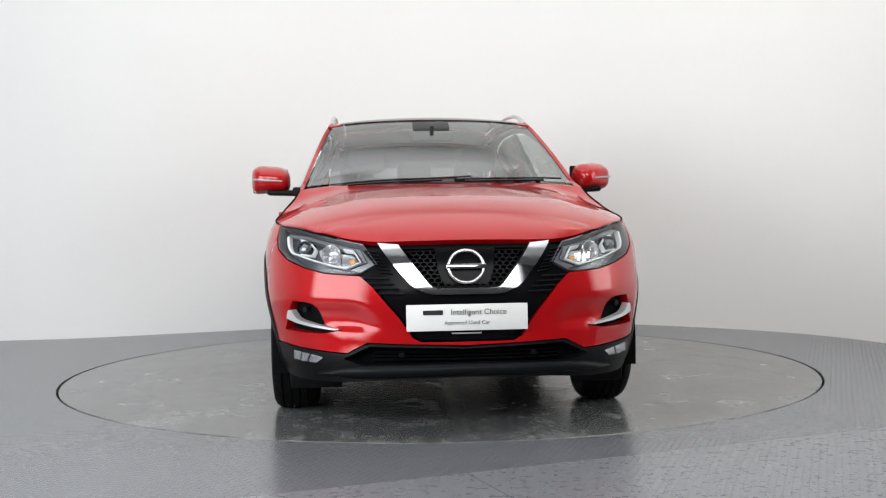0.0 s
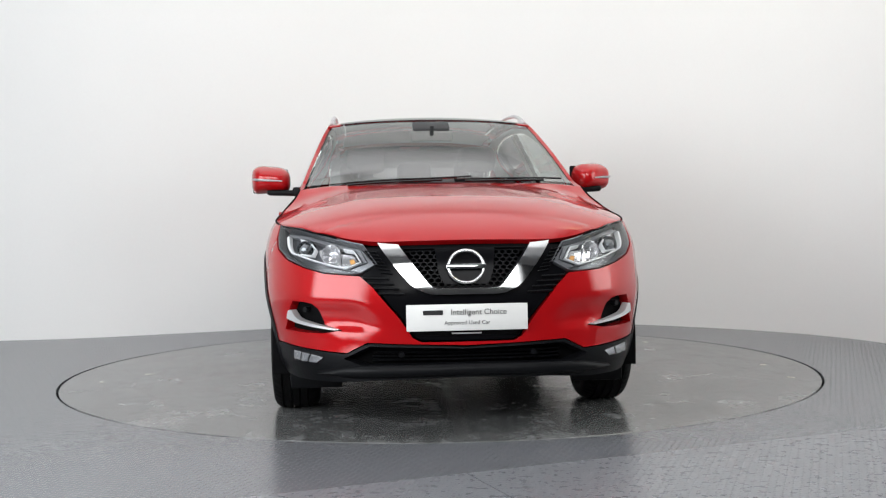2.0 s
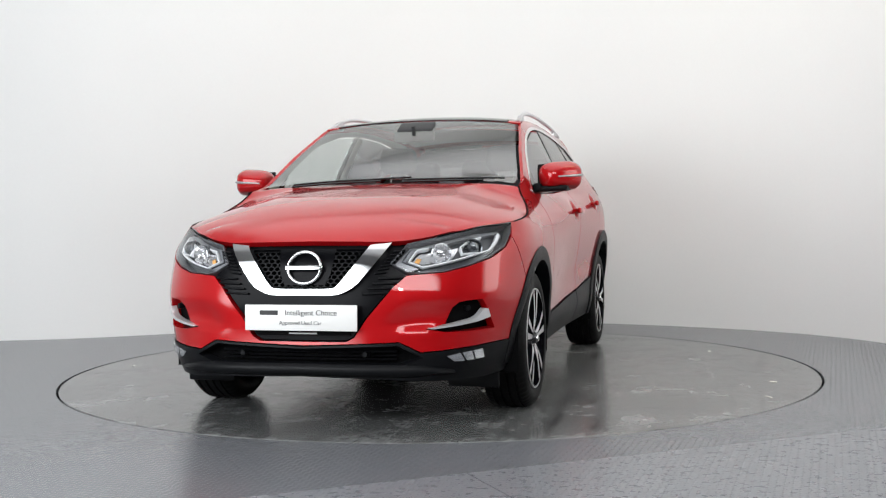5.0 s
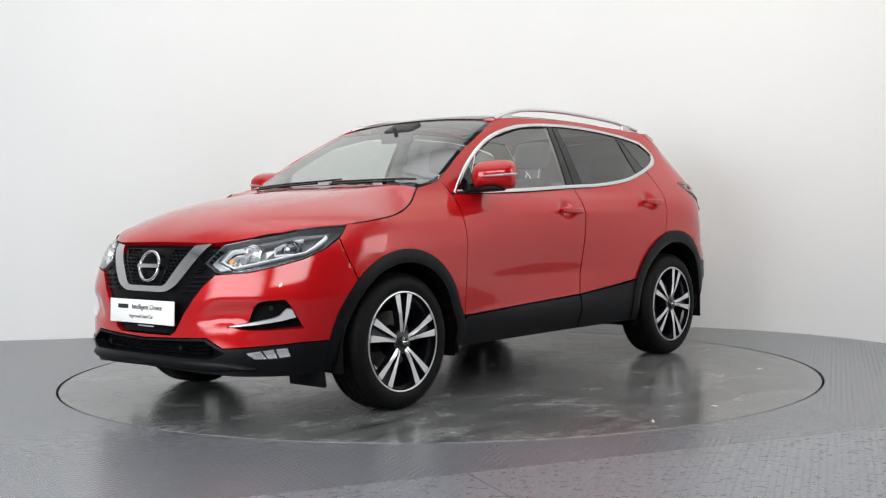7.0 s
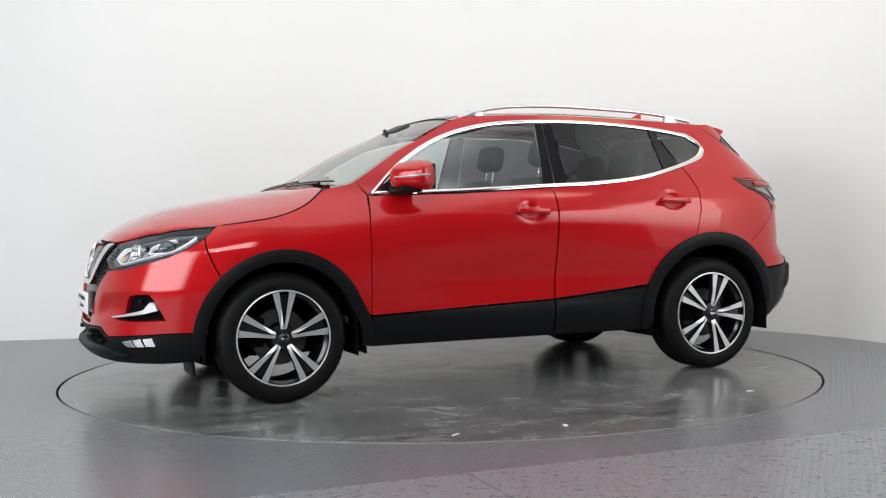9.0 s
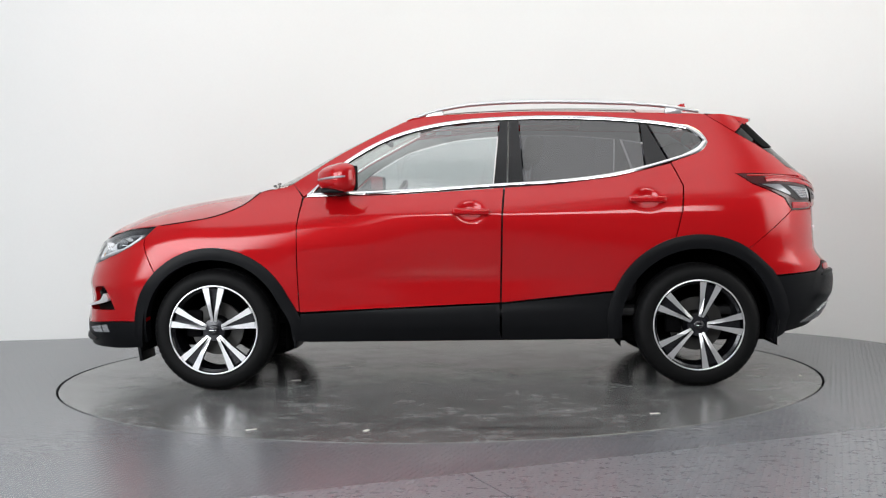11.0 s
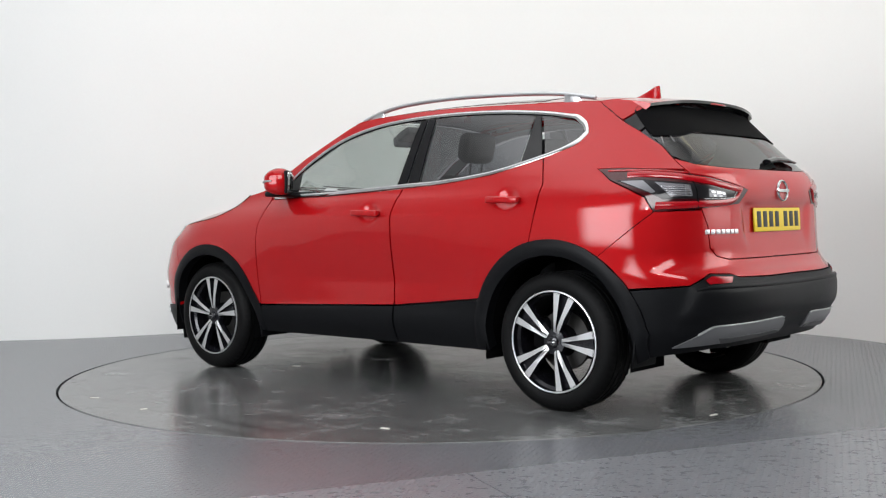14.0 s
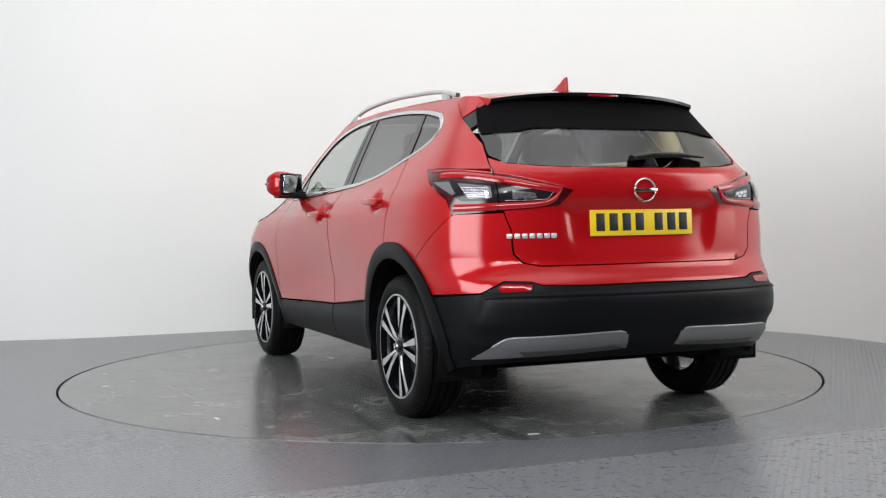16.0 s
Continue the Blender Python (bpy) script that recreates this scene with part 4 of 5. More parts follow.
    panel("reflector_facet", front([(.675, .349), (.708, .355), (.714, .316), (.688, .315)]), CLEAR_REFLECTOR, f, off=.008, step=.03, gap=0, rim=.006, **M)
    panel("reflector_facet", front([(.714, .355), (.745, .360), (.748, .320), (.720, .317)]), CLEAR_REFLECTOR, f, off=.006, step=.03, gap=0, rim=.006, **M)
    panel("lamp_lens", fog, LENS, f, off=.012, step=.03, gap=.001, rim=.010, **M)
    part("parking_sensor", lathe([(0, .01), (.011, .01), (.012, 0), (.012, -.02)], 16, pose(2.195, s * .285, .352, 0, 0, -90)), PLASTIC, car)
    # wiper
    pts = [(1.03, -.50), (1.025, -.30), (1.015, .0), (1.00, .16)] if s < 0 else [(1.03, .12), (1.01, .35), (.975, .55), (.945, .655)]
    tp = on_top(False, .009)(np.array(pts) + np.array([.03, 0]))[0]
    arm = merge(tube([tuple(p) for p in spline(tp, step=.05)], .007, 8, .7), tube([tuple(p + np.array([.02, 0, -.012])) for p in spline(tp[:3], step=.05)], .010, 8, .6))
    part("wiper", arm, GLOSS, car, "black wiper resting at the foot of the windscreen")
    # door mirror
    my, mw, mx, sweep = (.900, .120, .080, 40) if s > 0 else (.926, .108, .108, 6)
    cut_x = .625 - .78 * mx
    turned = pose(.625, s * my, 0, 0, 0, sweep) @ pose(-.625, -s * my, 0)
    cap = bmesh.new()
    bmesh.ops.create_uvsphere(cap, u_segments=28, v_segments=16, radius=1)
    for v in cap.verts:
        c = v.co
        c.x, c.y, c.z = [math.copysign(abs(q) ** .60, q) for q in c]
        k = 1 - .34 * max(c.x, 0)
        c.z = max(c.z, -.86)
        lift = .10 * c.y
        v.co = Vector((.625 + mx * c.x, s * (my + mw * c.y * (1 - .10 * max(c.x, 0))), 1.155 + .082 * k * (c.z + lift * (1 if c.z > 0 else -.4))))
    cut = bmesh.ops.bisect_plane(cap, geom=cap.verts[:] + cap.edges[:] + cap.faces[:], plane_co=(cut_x, 0, 0), plane_no=(-1, 0, 0), clear_outer=True)
    bmesh.ops.recalc_face_normals(cap, faces=cap.faces)
    cap.transform(turned)
    mir = part("door_mirror", smooth(cap, 60), PAINT, car, "red door mirror on a black foot")
    part("mirror_frame", box(.020, mw * 1.84, .136, turned @ pose(cut_x + .002, s * my, 1.155), .03, 4), PLASTIC, mir)
    part("mirror_glass", box(.006, mw * 1.60, .114, turned @ pose(cut_x - .0085, s * my, 1.155, 0, -4, 0), .025, 4), MIRROR, mir, "mirror glass")
    part("mirror_foot", merge(box(.13, .19, .032, pose(.640, s * .850, 1.086, s * 2, 0, 0), .012, 3), box(.09, .05, .05, pose(.665, s * .78, 1.092), .015, 3)), PLASTIC, mir, "black mirror foot")
    strip = [(.625 + mx * q, s * (my + mw * w), z) for q, w, z in ((.965, -.52, 1.150), (1.0, 0, 1.153), (.97, .50, 1.156), (.76, .85, 1.160), (.25, .99, 1.163))]
    part("repeater", tube([tuple(turned @ Vector(p)) for p in strip], [.004, .006, .007, .007, .004], 8, 1.0), SILVER, mir, "grey indicator strip")
    # roof rail
    rail = spline([(.215, s * .586, 1.500), (.10, s * .580, 1.538), (-.10, s * .572, 1.572), (-.45, s * .562, 1.585), (-.85, s * .560, 1.573), (-1.15, s * .564, 1.552), (-1.385, s * .574, 1.512)], step=.05)
    r = part("roof_rail", tube([tuple(p) for p in rail], .0125, 10, .9), RAIL, car, "polished roof rail")
    for k in (3, len(rail) - 4):
        q = rail[k]
        part("rail_foot", box(.10, .022, .05, pose(q[0], q[1], q[2] - .022), .008), RAIL, r)

# ---- tail ----
SKID_DARK = mat("dark_skid", (0.10, 0.10, 0.105), 0.4, 0.5)
SMOKE_CELL = mat("smoked_cell", (0.22, 0.22, 0.24), 0.2, 0.5, 1.0)
LAMP_CHROME = mat("lamp_chrome", (0.55, 0.55, 0.57), 0.16, 0.9)
# added black sheet that fills the see-through gap under the bonnet's front edge
panel("bonnet_gap_fill", mirrored(front([(0, .800), (.43, .800), (.44, .834), (.2, .838), (0, .838)])), MATT, car, off=-.03, gap=0, rim=0, step=.05)
recess = lambda p: -.020 / ((1 + np.exp((np.abs(p[:, 1]) - .375 + (.97 - p[:, 2]) * .15) / .010)) * (1 + np.exp((.80 - p[:, 2]) / .022)) * (1 + np.exp((p[:, 2] - .978) / .008)))
gate_half = rear([(0, .728), (.50, .728), (.568, .743), (.602, .78), (.609, .88), (.642, .985), (.645, 1.06), (.653, 1.14), (.646, 1.192), (.590, 1.164), (.45, 1.149), (.30, 1.144), (0, 1.142)])
tailgate = panel("tailgate", mirrored(gate_half, TAIL_W), PAINT, car, step=.02, gap=.001, rim=.02, push=recess, label="red tailgate with a recess for the number plate")
glass_half = rear([(0, 1.146), (.30, 1.148), (.45, 1.153), (.590, 1.168), (.640, 1.205), (.631, 1.255), (.626, 1.315), (.585, 1.42), (.56, 1.45), (0, 1.465)])
panel("rear_screen", mirrored(glass_half, TAIL_W), REAR_GLASS, car, off=-.004, step=.05, rim=.005, label="tinted rear screen")
band_half = rear([(0, 1.325), (.40, 1.325), (.50, 1.305), (.622, 1.300), (.62, 1.33), (.585, 1.43), (.56, 1.455), (0, 1.468)])
# matt black stands in for the spoiler's dark underside mirrored here
panel("screen_band", mirrored(band_half, TAIL_W), MATT, car, off=.002, step=.05, rim=.004, label="black band above the rear screen, matt in place of the spoiler's dark reflection")


def spoiler():
    """A roof spoiler: crowned top, thin trailing edge, hollow underside."""
    bm = bmesh.new()
    rows = []
    ys = np.linspace(-1, 1, 33)
    for q, kind in ((0, "root"), (.35, "top"), (.75, "top"), (1, "top"), (1, "lip"), (.7, "under"), (.25, "under"), (0, "under")):
        row = []
        for y in ys:
            a = abs(y)
            yr = y * (.575 - .035 * q)
            x0 = -1.435 - .06 * a ** 3
            x1 = -1.745 + .075 * a ** 3
            z0 = 1.5325 - .040 * a ** 2.3
            z1 = 1.500 - .034 * a ** 2.5
            z = z0 + (z1 - z0) * q + .006 * math.sin(math.pi * q)
            if kind == "lip":
                z -= .014
            if kind == "under":
                z -= .018 + (.065 + .02 * a ** 2) * (1 - q) ** .6
            row.append(bm.verts.new((x0 + (x1 - x0) * q, yr, z)))
        rows.append(row)
    for j, (A, B) in enumerate(zip(rows, rows[1:])):
        for i in range(len(ys) - 1):
            f = bm.faces.new((A[i], A[i + 1], B[i + 1], B[i]))
            f.material_index = 0 if j < 3 else 1
    for e in (0, -1):
        f = bm.faces.new([r[e] for r in rows])
    bmesh.ops.recalc_face_normals(bm, faces=bm.faces)
    return smooth(bm, 40)


sp = part("spoiler", spoiler(), [PAINT, GLOSS], car, "red roof spoiler with a black underside")
part("brake_light", box(.010, .16, .010, pose(-1.744, 0, 1.488), .003), RED_LENS, sp, "red high brake light")
for s in (1, -1):
    M = dict(mirror=s < 0)
    cheek = np.array([(-1.424, 1.490), (-1.50, 1.439), (-1.574, 1.388), (-1.612, 1.420), (-1.64, 1.455), (-1.62, 1.480), (-1.50, 1.496)])
    panel("spoiler_cheek", side(cheek), PAINT, sp, off=.002, step=.03, gap=.001, rim=.02, **M)
    fin = np.array([(-1.578, 1.384), (-1.668, 1.328), (-1.69, 1.36), (-1.66, 1.42), (-1.617, 1.418)])
    panel("spoiler_fin", side(fin), GLOSS, car, off=.0, step=.04, gap=.002, rim=.02, label="gloss black fin beside the rear screen", **M)
    # tail lamp
    tl = panel("tail_lamp", lamp_tail, DARK_RED, car, off=.003, step=.03, rim=.05, gap=.001, label="wrap-round tail lamp with red edge and clear cells", **M)
    low_red = spline(rear([(.800, .974), (.73, .976), (.659, .979), (.57, .983), (.482, .990), (.432, 1.008), (.405, 1.044)]), step=.02)
    band("red_light", low_red, np.interp(np.arange(len(low_red)), [0, 12, len(low_red) - 4, len(low_red) - 1], [.034, .030, .024, .010]), RED_LENS, tl, off=.006, rim=.01, crown=.005, label="red light bar", **M)
    top_red = spline(np.concatenate([side([(-1.70, 1.116), (-1.76, 1.118)]), rear([(.72, 1.110), (.666, 1.098), (.591, 1.082), (.481, 1.057), (.40, 1.044)])]), step=.02)
    band("red_light", top_red, .026, RED_LENS, tl, off=.006, rim=.01, crown=.005, label="red light bar", **M)
    brow = spline(np.concatenate([side([(-1.60, 1.139), (-1.74, 1.137)]), rear([(.70, 1.127), (.591, 1.108), (.481, 1.080), (.38, 1.056)])]), step=.02)
    band("red_edge", brow, .008, RED_LENS, tl, off=.005, rim=.01, crown=.003, **M)
    panel("smoked_cover", np.concatenate([side([(-1.652, 1.092), (-1.775, 1.094)]), rear([(.665, 1.073), (.583, 1.058), (.446, 1.034), (.455, 1.010), (.617, 1.004), (.775, 1.003)]), side([(-1.81, 1.034)])]), SMOKE_LENS, tl, off=.0045, step=.03, gap=0, rim=.004, label="smoked clear cover", **M)
    panel("lamp_cell", np.concatenate([side([(-1.675, 1.088), (-1.775, 1.088)]), rear([(.788, 1.036), (.797, 1.030)])]), SMOKE_CELL, tl, off=.007, step=.03, gap=0, rim=.006, **M)
    panel("clear_cell", rear([(.772, 1.080), (.676, 1.064), (.676, 1.016), (.752, 1.014)]), SMOKE_CELL, tl, off=.007, step=.03, gap=0, rim=.006, **M)
    for k in range(5):
        z = 1.020 + .0095 * k
        band("cell_rib", rear([(.756 + .003 * k, z), (.72, z - .001), (.684, z - .002)]), .0045, LAMP_CHROME, tl, off=.009, rim=.004, crown=.002, **M)
    panel("clear_cell", rear([(.698, 1.066), (.684, 1.064), (.684, 1.014), (.698, 1.014)]), LAMP_CHROME, tl, off=.010, step=.03, gap=0, rim=.006, **M)
    panel("clear_cell", rear([(.602, 1.046), (.515, 1.034), (.505, 1.012), (.602, 1.010)]), SMOKE_CELL, tl, off=.007, step=.03, gap=0, rim=.006, **M)
    for y, z, w in ((.595, 1.034, .020), (.566, 1.030, .024), (.535, 1.026, .018), (.585, 1.016, .018), (.553, 1.015, .020)):
        panel("cell_facet", rear([(y, z + .006), (y - w, z + .004), (y - w - .004, z - .004), (y - .004, z - .005)]), LAMP_CHROME, tl, off=.0095, step=.03, gap=0, rim=.004, **M)
    band("cell_edge", rear([(.63, 1.003), (.53, 1.004), (.46, 1.008), (.437, 1.036)]), .004, LAMP_CHROME, tl, off=.007, rim=.005, crown=.002, **M)
    band("lamp_joint", rear([(.655, 1.125), (.655, 1.04), (.655, .962)]), .006, MATT, tl, off=.0075, rim=.004, crown=.003, **M)
    # skid plates
    sk = np.concatenate([side([(-1.89, .336)]), rear([(.70, .392), (.655, .428), (.60, .434), (.172, .445), (.135, .43), (.125, .375), (.36, .362), (.585, .352)])])
    skp = panel("skid_plate", sk, SKID, car, off=.012, step=.03, gap=0, rim=.03, label="satin grey bumper skid plate", **M)
    # silver strip that paints the highlight along the plate's top edge
    band("skid_highlight", spline(rear([(.70, .396), (.655, .428), (.60, .434), (.40, .440), (.172, .446), (.150, .440)]), step=.03, sharp=(2,)), .006, SILVER, skp, off=.014, rim=.01, crown=.002, **M)
    panel("skid_inset", rear([(.60, .378), (.20, .390), (.150, .384), (.150, .374), (.36, .364), (.57, .354)]), SKID_DARK, skp, off=.015, step=.03, gap=0, rim=.004, **M)
    panel("reflector", rear([(.690, .640), (.665, .652), (.560, .648), (.572, .624), (.678, .620)]), RED_LENS, car, off=.008, step=.03, gap=0, rim=.01, label="red rear reflector", **M)
    # mud flaps and air deflectors
    part("mud_flap", box(.014, .21, .22, pose(.885, s * .742, .335, 0, 6, 0), .006), PLASTIC, car, "black mud flap")
    part("mud_flap", box(.014, .21, .21, pose(-1.752, s * .742, .340, 0, -8, 0), .006), PLASTIC, car, "black mud flap")
    part("air_deflector", box(.02, .24, .10, pose(1.765, s * .66, .205, 0, 8, 0), .006), PLASTIC, car)
red_half = np.concatenate([rear([(0, .724), (.50, .724), (.571, .739), (.607, .778), (.613, .88), (.637, .952)]), side([(-1.838, .947)]), side(AR(123, 147)), rear([(.745, .617), (.70, .647), (.66, .668), (.555, .664), (.52, .650), (.30, .645), (0, .647)])])
panel("rear_bumper", mirrored(red_half, TAIL_W), PAINT, car, step=.03, gap=.001, rim=.03, label="red upper rear bumper")
blk_half = np.concatenate([rear([(0, .644), (.30, .642), (.52, .647), (.557, .661), (.66, .665), (.70, .644), (.745, .614)]), side([(-1.73, .592), (-1.765, .46), (-1.765, .28), (-1.88, .300)]), rear([(.58, .320), (0, .325)])])
def bulge(p):
    """The bumper's middle stands proud below its ledge, with upright ends."""
    y, z = np.abs(p[:, 1]), p[:, 2]
    return .022 / ((1 + np.exp((z - .606) / .004)) * (1 + np.exp((.462 - z) / .012)) * (1 + np.exp((y - .738 - (.592 - z) * .25) / .006)))


panel("bumper_cladding", mirrored(blk_half, TAIL_W), PLASTIC, car, step=.018, off=.004, rim=.06, push=bulge, label="black plastic lower rear bumper")

ledge = spline(rear([(.728, .594), (.70, .600), (.66, .603), (.60, .605), (.30, .603), (0, .602)]), step=.03)
for flip in (False, True):
    band("bumper_ledge", ledge, np.interp(np.arange(len(ledge)), [0, 3], [.006, .020]), PLASTIC, car, off=.022, rim=.02, crown=.005, mirror=flip, label="moulded bumper ledge")
lip = spline(front([(-.64, .272), (-.5, .276), (-.3, .280), (0, .283), (.3, .280), (.5, .276), (.64, .272)]), step=.03)
band("bumper_lip", lip, np.interp(np.arange(len(lip)), [0, 6, len(lip) - 7, len(lip) - 1], [.01, .055, .055, .01]), PLASTIC, car, off=.003, rim=.01, crown=.018, label="rounded black bumper lip")

bm, m = emblem(-2.082, 1.043, .052, -1, 3)
bm.transform(m)
part("emblem", bm, CHROME, tailgate, "round chrome emblem with a cross bar")
rp = part("number_plate", box(.008, .522, .113, pose(-2.057, 0, .903, 0, 3, 0), .003), PLATE_YELLOW, car, "yellow rear number plate with plain dark bars")
for y in (.178, .112, .046, -.020, -.118, -.184, -.246):
    part("plate_bar", box(.002, .042, .076, pose(-2.0615, y + .034, .906, 0, 3, 0), .0005), INK, rp)
part("plate_bar", box(.002, .13, .007, pose(-2.0585, 0, .853, 0, 3, 0), 0), INK, rp)
for k in range(7):
    y = .618 - k * .0305
    p, n = skin_at(u_at(rear([(y, .853)])[:, 0]), np.array([.853]))
    q = Vector(n[0]).to_track_quat("Y", "Z").to_matrix().to_4x4()
    part("model_badge", box(.024, .006, .021, Matrix.Translation(Vector(p[0]) + Vector(n[0]) * .004) @ q, .004), SATIN, tailgate, "chrome badge shape")
p, n = on_skin(.014)(rear([(.02, 1.175), (-.10, 1.190), (-.25, 1.192), (-.375, 1.182)]))
part("rear_wiper", tube([tuple(v) for v in p], [.022, .026, .020, .008], 10, .6), GLOSS, car, "black rear wiper")
bmf = bmesh.new()
prof = [(-1.225, .004), (-1.29, .020), (-1.35, .045), (-1.385, .064), (-1.408, .066), (-1.416, .0)]
L_ = []
for x, z in prof:
    wdt = .028 * (1 - z / .07) + .003
    L_.append((bmf.verts.new((x, wdt, 1.548 - .01)), bmf.verts.new((x, .004, 1.548 + z)), bmf.verts.new((x, -.004, 1.548 + z)), bmf.verts.new((x, -wdt, 1.548 - .01))))
for A, B in zip(L_, L_[1:]):
    for i in range(3):
        bmf.faces.new((A[i], A[i + 1], B[i + 1], B[i]))
bmf.faces.new(L_[0])
bmf.faces.new(L_[-1][::-1])
bmesh.ops.recalc_face_normals(bmf, faces=bmf.faces)
part("aerial", smooth(bmf, 40), PAINT, car, "red shark fin aerial")
# ---- wheels ----
def wheel(x, s, turn):
    """Tyre, dark barrel, five forked spokes with machined faces, cap and brake; built for the car's left, turned about for its right."""
    hub = lathe([(.232, .015), (.236, -.02), (.222, -.03), (.214, -.10), (.214, -.18), (.235, -.20)], 64)
    w = part("wheel", hub, ALLOY_DARK, car, "black and machined silver alloy wheel with a low tyre")
    prof = [(.245, .006), (.256, .012), (.275, .016), (.300, .013), (.318, .004), (.329, -.010)]
    for g in (-.035, -.075, -.115, -.155):
        prof += [(.3345, g + .016), (.3350, g + .005), (.327, g + .003), (.327, g - .003), (.3350, g - .005)]
    prof += [(.329, -.185), (.318, -.198), (.30, -.206), (.275, -.21), (.25, -.20), (.238, -.19), (.238, -.005), (.245, .006)]
    bm = lathe(prof, 180, None, 40)
    for v in bm.verts:
        r = math.hypot(v.co.x, v.co.z)
        if r > .3255 and (v.co.y > -.028 or v.co.y < -.170) and int(round(math.atan2(v.co.z, v.co.x) / (2 * math.pi) * 180)) % 3 == 0:
            v.co.x *= 1 - .006 / r
            v.co.z *= 1 - .006 / r
    part("tyre", bm, RUBBER, w, "black road tyre with grooved tread")
    part("rim_lip", lathe([(.2375, .008), (.2385, .012), (.2415, .013), (.2455, .012), (.247, .004), (.243, -.004), (.2375, .008)], 72), ALLOY, w, "machined rim lip")
    part("centre_cap", lathe([(0, .018), (.020, .018), (.027, .014), (.029, .004), (.060, .000), (.066, -.03)], 32), ALLOY_DARK, w)
    bm, _ = emblem(0, 0, .017, 1, 0)
    bm.transform(pose(0, .016, 0, 0, 0, 90))
    part("cap_emblem", bm, CHROME, w)
    for k in range(5):
        a0 = turn + 72 * k
        for d in (1, -1):
            # one arm of the fork, drawn upright
            arm = [(d * .001, .044), (d * .015, .046), (d * .033, .130), (d * .061, .228), (d * .026, .235), (d * .0145, .150), (d * .004, .078)]
            bm = bmesh.new()
            top = [bm.verts.new((px, .012 - (.010 if pz < .06 else 0), pz)) for px, pz in arm]
            bot = [bm.verts.new((px * 1.0, -.026, pz)) for px, pz in arm]
            f = bm.faces.new(top)
            for i in range(len(arm)):
                j = (i + 1) % len(arm)
                g = bm.faces.new((top[i], top[j], bot[j], bot[i]))
                g.material_index = 1
            bmesh.ops.recalc_face_normals(bm, faces=bm.faces)
            bm.transform(pose(0, 0, 0, 0, a0, 0))
            part("spoke", bm, [ALLOY, ALLOY_DARK], w)
        web = [(-.016, .05), (.016, .05), (.050, .225), (-.050, .225)]
        part("spoke_web", prism(web, -.02, pose(0, 0, 0, 0, a0, 0) @ pose(0, -.012, 0)), ALLOY_DARK, w)
        part("wheel_nut", lathe([(0, .0), (.009, 0), (.010, -.02)], 6, pose(0, 0, 0, 0, a0 + 36, 0) @ pose(0, -.004, .052)), STEEL, w)
    part("brake_disc", lathe([(.05, -.085), (.145, -.085), (.147, -.10), (.05, -.10)], 48), STEEL, w, "steel brake disc")
    part("brake_caliper", box(.09, .05, .15, pose(.125, -.085, .03), .015), MATT, w)
    part("hub_carrier", lathe([(0, -.05), (.07, -.05), (.085, -.12), (.085, -.2), (0, -.2)], 24), MATT, w)
    w.matrix_basis = pose(x, s * .862, .335, 0, 0, 0 if s > 0 else 180)
    return w


wheel(1.323, 1, -1)
wheel(1.323, -1, 20)
wheel(-1.323, 1, -17)
wheel(-1.323, -1, 40)

# ---- underbody ----
part("floor_pan", merge(box(3.2, 1.16, .10, pose(-.1, 0, .30), .02), box(1.7, 1.55, .10, pose(0, 0, .30), .03), box(.75, 1.1, .12, pose(1.72, 0, .29, 0, -3, 0), .03), box(.46, 1.0, .12, pose(-1.66, 0, .38, 0, 6, 0), .03)), MATT, car, "dark underbody tray")
part("exhaust", tube([(1.2, .10, .24), (.2, .12, .235), (-.9, .15, .24), (-1.35, .30, .27), (-1.55, .40, .30)], .03, 10), STEEL, car, "grey exhaust pipe")
part("exhaust_box", box(.26, .40, .12, pose(-1.66, -.38, .315), .05, 3), MATT, car, "dark exhaust silencer")
part("rear_axle", tube([(-1.323, -.68, .30), (-1.30, 0, .27), (-1.323, .68, .30)], .035, 10), MATT, car)
part("front_axle", tube([(1.323, -.68, .30), (1.30, 0, .28), (1.323, .68, .30)], .03, 10), MATT, car)
# ---- cabin, seen through the glass ----
def seat(x, y, wide, depth, back_h, headrests):
    base = part("seat", box(depth, wide, .20, pose(x + .02, y, .56, 0, -6, 0), .06, 3), CLOTH, car, "dark cloth car seat")
    part("backrest", box(.15, wide * .96, back_h, pose(x - depth * .5 - .06, y, .62 + back_h * .5, 0, -16, 0), .06, 4, (.8, .78)), CLOTH, base)
    for hy in headrests:
        part("headrest", box(.11, .25, .17, pose(x - depth * .5 - .06 - back_h * .30, y + hy, .66 + back_h + .10, 0, -12, 0), .05, 4), CLOTH, base)
        for k in (-.05, .05):
            part("headrest_post", tube([(x - depth * .5 - .04 - back_h * .30, y + hy + k, .58 + back_h), (x - depth * .5 - .06 - back_h * .30, y + hy + k, .70 + back_h)], .006, 8), CHROME, base)


seat(.02, .37, .50, .50, .56, [0])
seat(.02, -.37, .50, .50, .56, [0])
seat(-.82, 0, 1.26, .46, .50, [-.42, 0, .42])
part("dashboard", merge(box(.42, 1.38, .20, pose(.62, 0, .93, 0, 8, 0), .08, 4), box(.30, 1.40, .07, pose(.83, 0, 1.03, 0, 10, 0), .03, 3), box(.30, .26, .40, pose(.45, 0, .70), .05, 3)), DASH, car, "dark dashboard")
part("instrument_hood", box(.18, .34, .08, pose(.52, -.38, 1.05, 0, 6, 0), .035, 4), DASH, car)
R0 = .185
wheel_m = pose(.42, -.38, 1.0, 0, 66, 0)
ring = bmesh.new()
loops = []
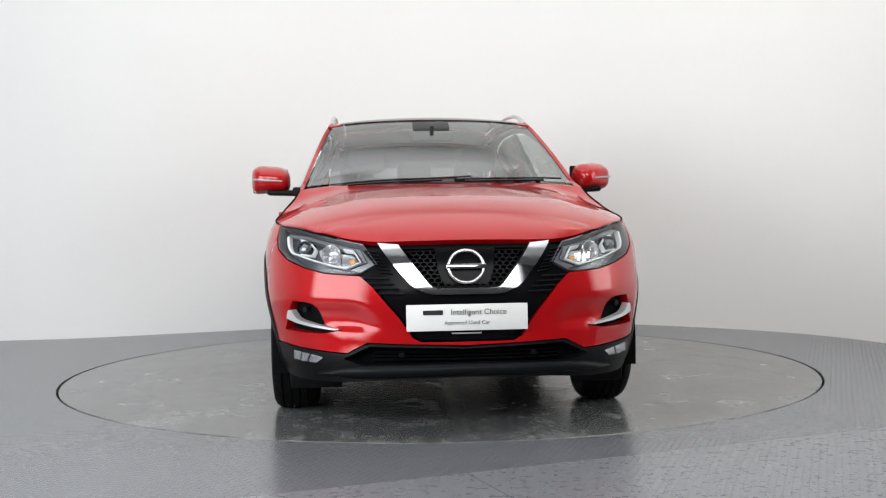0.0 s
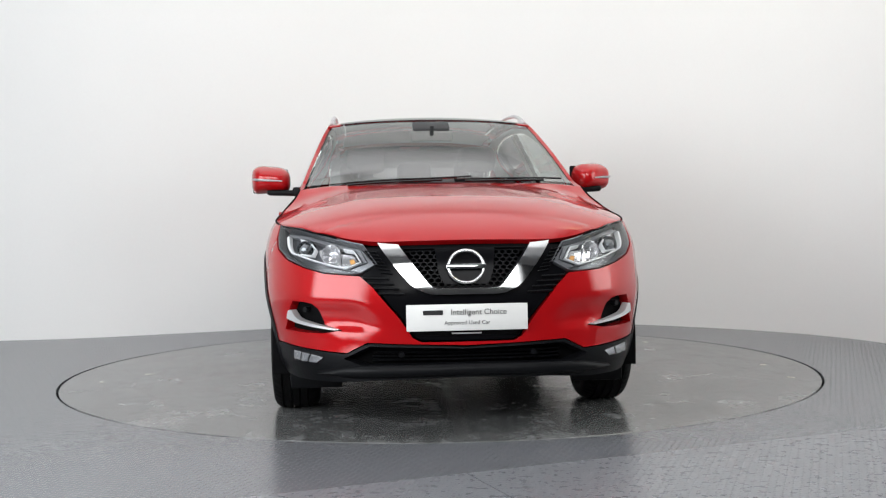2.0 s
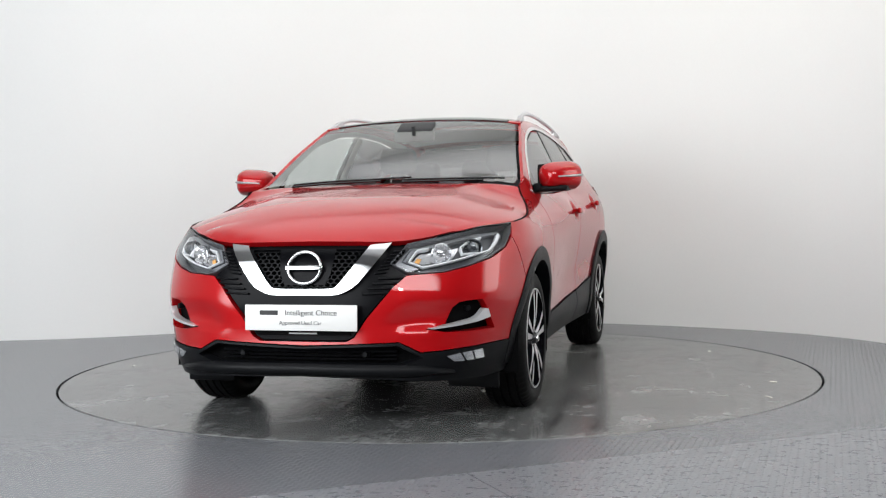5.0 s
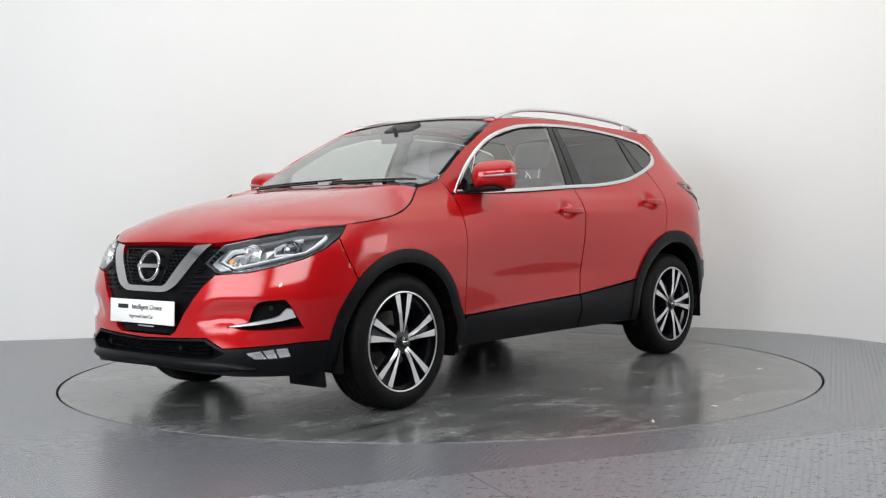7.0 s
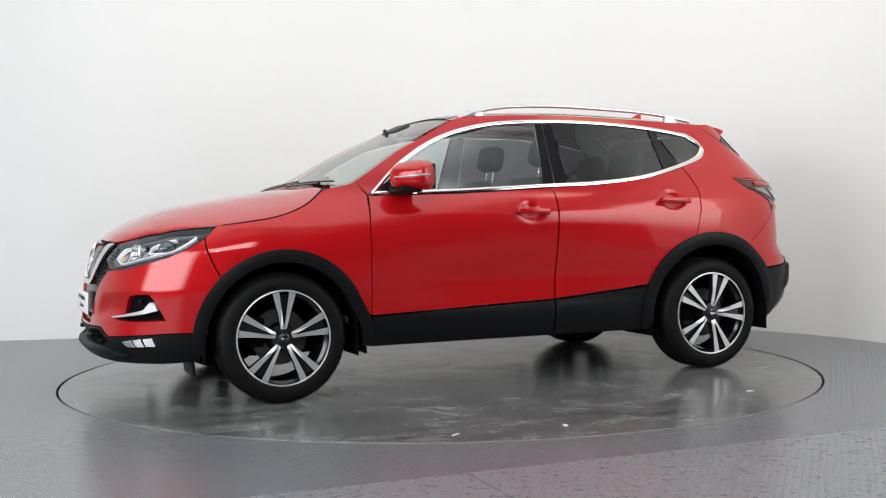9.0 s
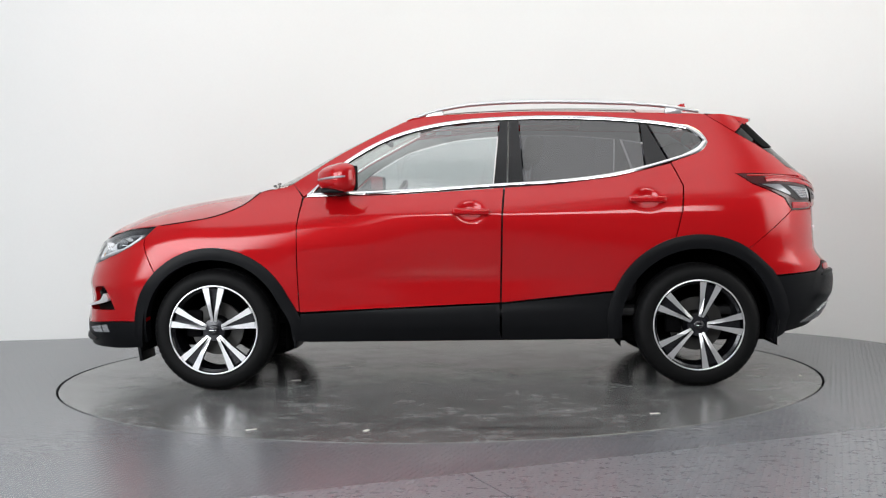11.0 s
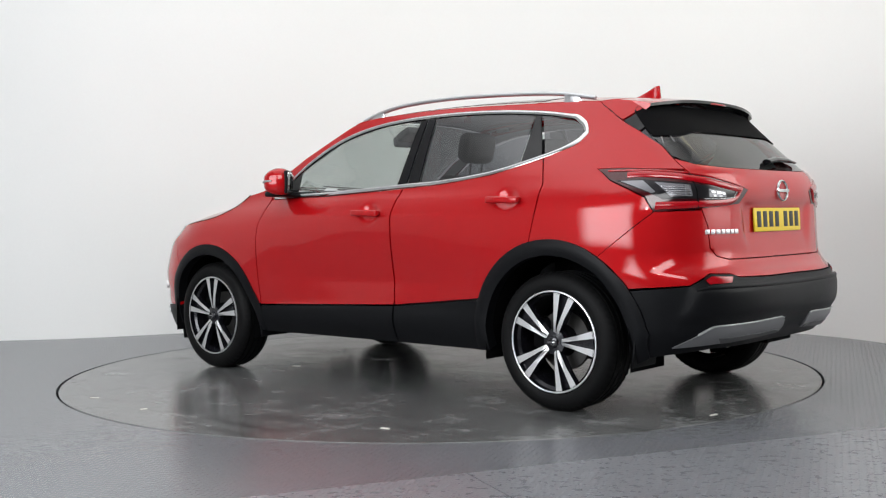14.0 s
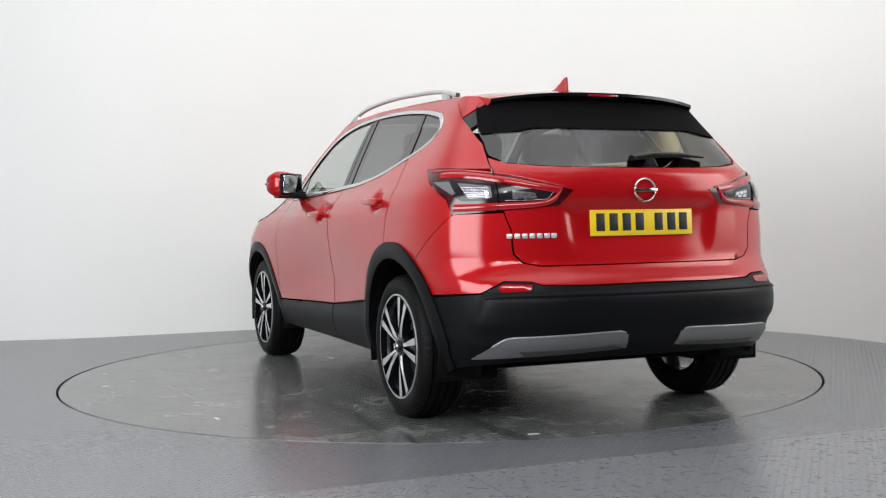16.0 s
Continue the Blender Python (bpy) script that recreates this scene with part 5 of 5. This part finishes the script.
for k in range(40):
    a = 2 * math.pi * k / 40
    loops.append([ring.verts.new(((R0 + .016 * math.cos(q)) * math.cos(a), (R0 + .016 * math.cos(q)) * math.sin(a), .016 * math.sin(q))) for q in [2 * math.pi * i / 8 for i in range(8)]])
for k in range(40):
    A, B = loops[k], loops[(k + 1) % 40]
    for i in range(8):
        ring.faces.new((A[i], A[(i + 1) % 8], B[(i + 1) % 8], B[i]))
bm = merge(smooth(ring, 60), box(.13, .12, .04, None, .02, 3), box(.05, .34, .02, None, .006), box(.16, .05, .02, pose(.09, 0, 0), .006))
bm.transform(wheel_m)
part("steering_wheel", bm, DASH, car, "dark steering wheel")
part("inner_mirror", merge(box(.03, .25, .065, pose(.415, 0, 1.415, 0, 10, 0), .014, 3), tube([(.42, 0, 1.43), (.44, 0, 1.475)], .012, 8)), DASH, car, "dark inner mirror")
part("sensor_pod", box(.12, .22, .05, pose(.36, 0, 1.462, 0, 26, 0), .015, 3), DASH, car)
xs = np.linspace(-.80, -1.40, 16)
lid("headlining", [(-.80, 0), *[(x, edge_y(x) - .06) for x in xs], (-1.42, 0)], False, TRIM, off=-.035, step=.08, rim=0, gap=0, label="pale grey headlining")
part("parcel_shelf", box(.55, 1.20, .03, pose(-1.62, 0, 1.02), .01), DASH, car)
part("load_floor", box(.9, 1.10, .05, pose(-1.55, 0, .62), .02), DASH, car)
part("cabin_floor", box(2.5, 1.44, .05, pose(-.3, 0, .40), .02), DASH, car)
part("bulkhead", box(.05, 1.40, .70, pose(.98, 0, .70), .02), MATT, car)
for s in (1, -1):
    M = dict(mirror=s < 0)
    panel("door_trim", side([(.80, 1.052), (-.27, 1.085), (-1.18, 1.19), (-1.17, .97), (-.95, .86), (-.84, .70), (-.82, .47), (.80, .45)]), DASH, car, off=-.07, step=.10, rim=0, gap=0, **M)
    panel("pillar_trim", side([(.885, 1.128), (.62, 1.297), (.28, 1.468), (-.20, 1.517), (-.53, 1.519), (-1.15, 1.497), (-1.40, 1.48), (-1.50, 1.42), (-1.66, 1.32), (-1.74, 1.20), (-1.40, 1.16), (-1.25, 1.20), (-1.36, 1.28), (-1.40, 1.335), (-1.38, 1.38), (-1.29, 1.42), (-1.09, 1.456), (-.76, 1.486), (-.36, 1.492), (.03, 1.466), (.345, 1.388), (.61, 1.242), (.82, 1.06)]), TRIM, car, off=-.020, step=.08, rim=0, gap=0, **M)
    panel("pillar_trim", side([(-.24, 1.10), (-.27, 1.48), (-.365, 1.48), (-.385, 1.10)]), TRIM, car, off=-.03, step=.10, rim=0, gap=0, **M)
# ---- movement: the turntable carries the car round ----
def motions():
    turn = [(0, -85.13), (2.5, -85.13), (2.7, -85.22), (3.0, -86.12), (3.25, -87.2), (3.5, -88.65), (3.75, -90.65), (4.0, -93.06), (4.25, -95.9)]
    turn += [(6.5 + k * .5, -124.5 - 12.93 * k * .5) for k in range(-4, 20)]
    walk(turntable, [(t, pose(0, 0, 0, 0, 0, a)) for t, a in turn])
    walk(car, [(t, pose(0, 0, 0, 0, 0, a) @ pose(-.1147, -.0577, 0)) for t, a in turn])


motions()
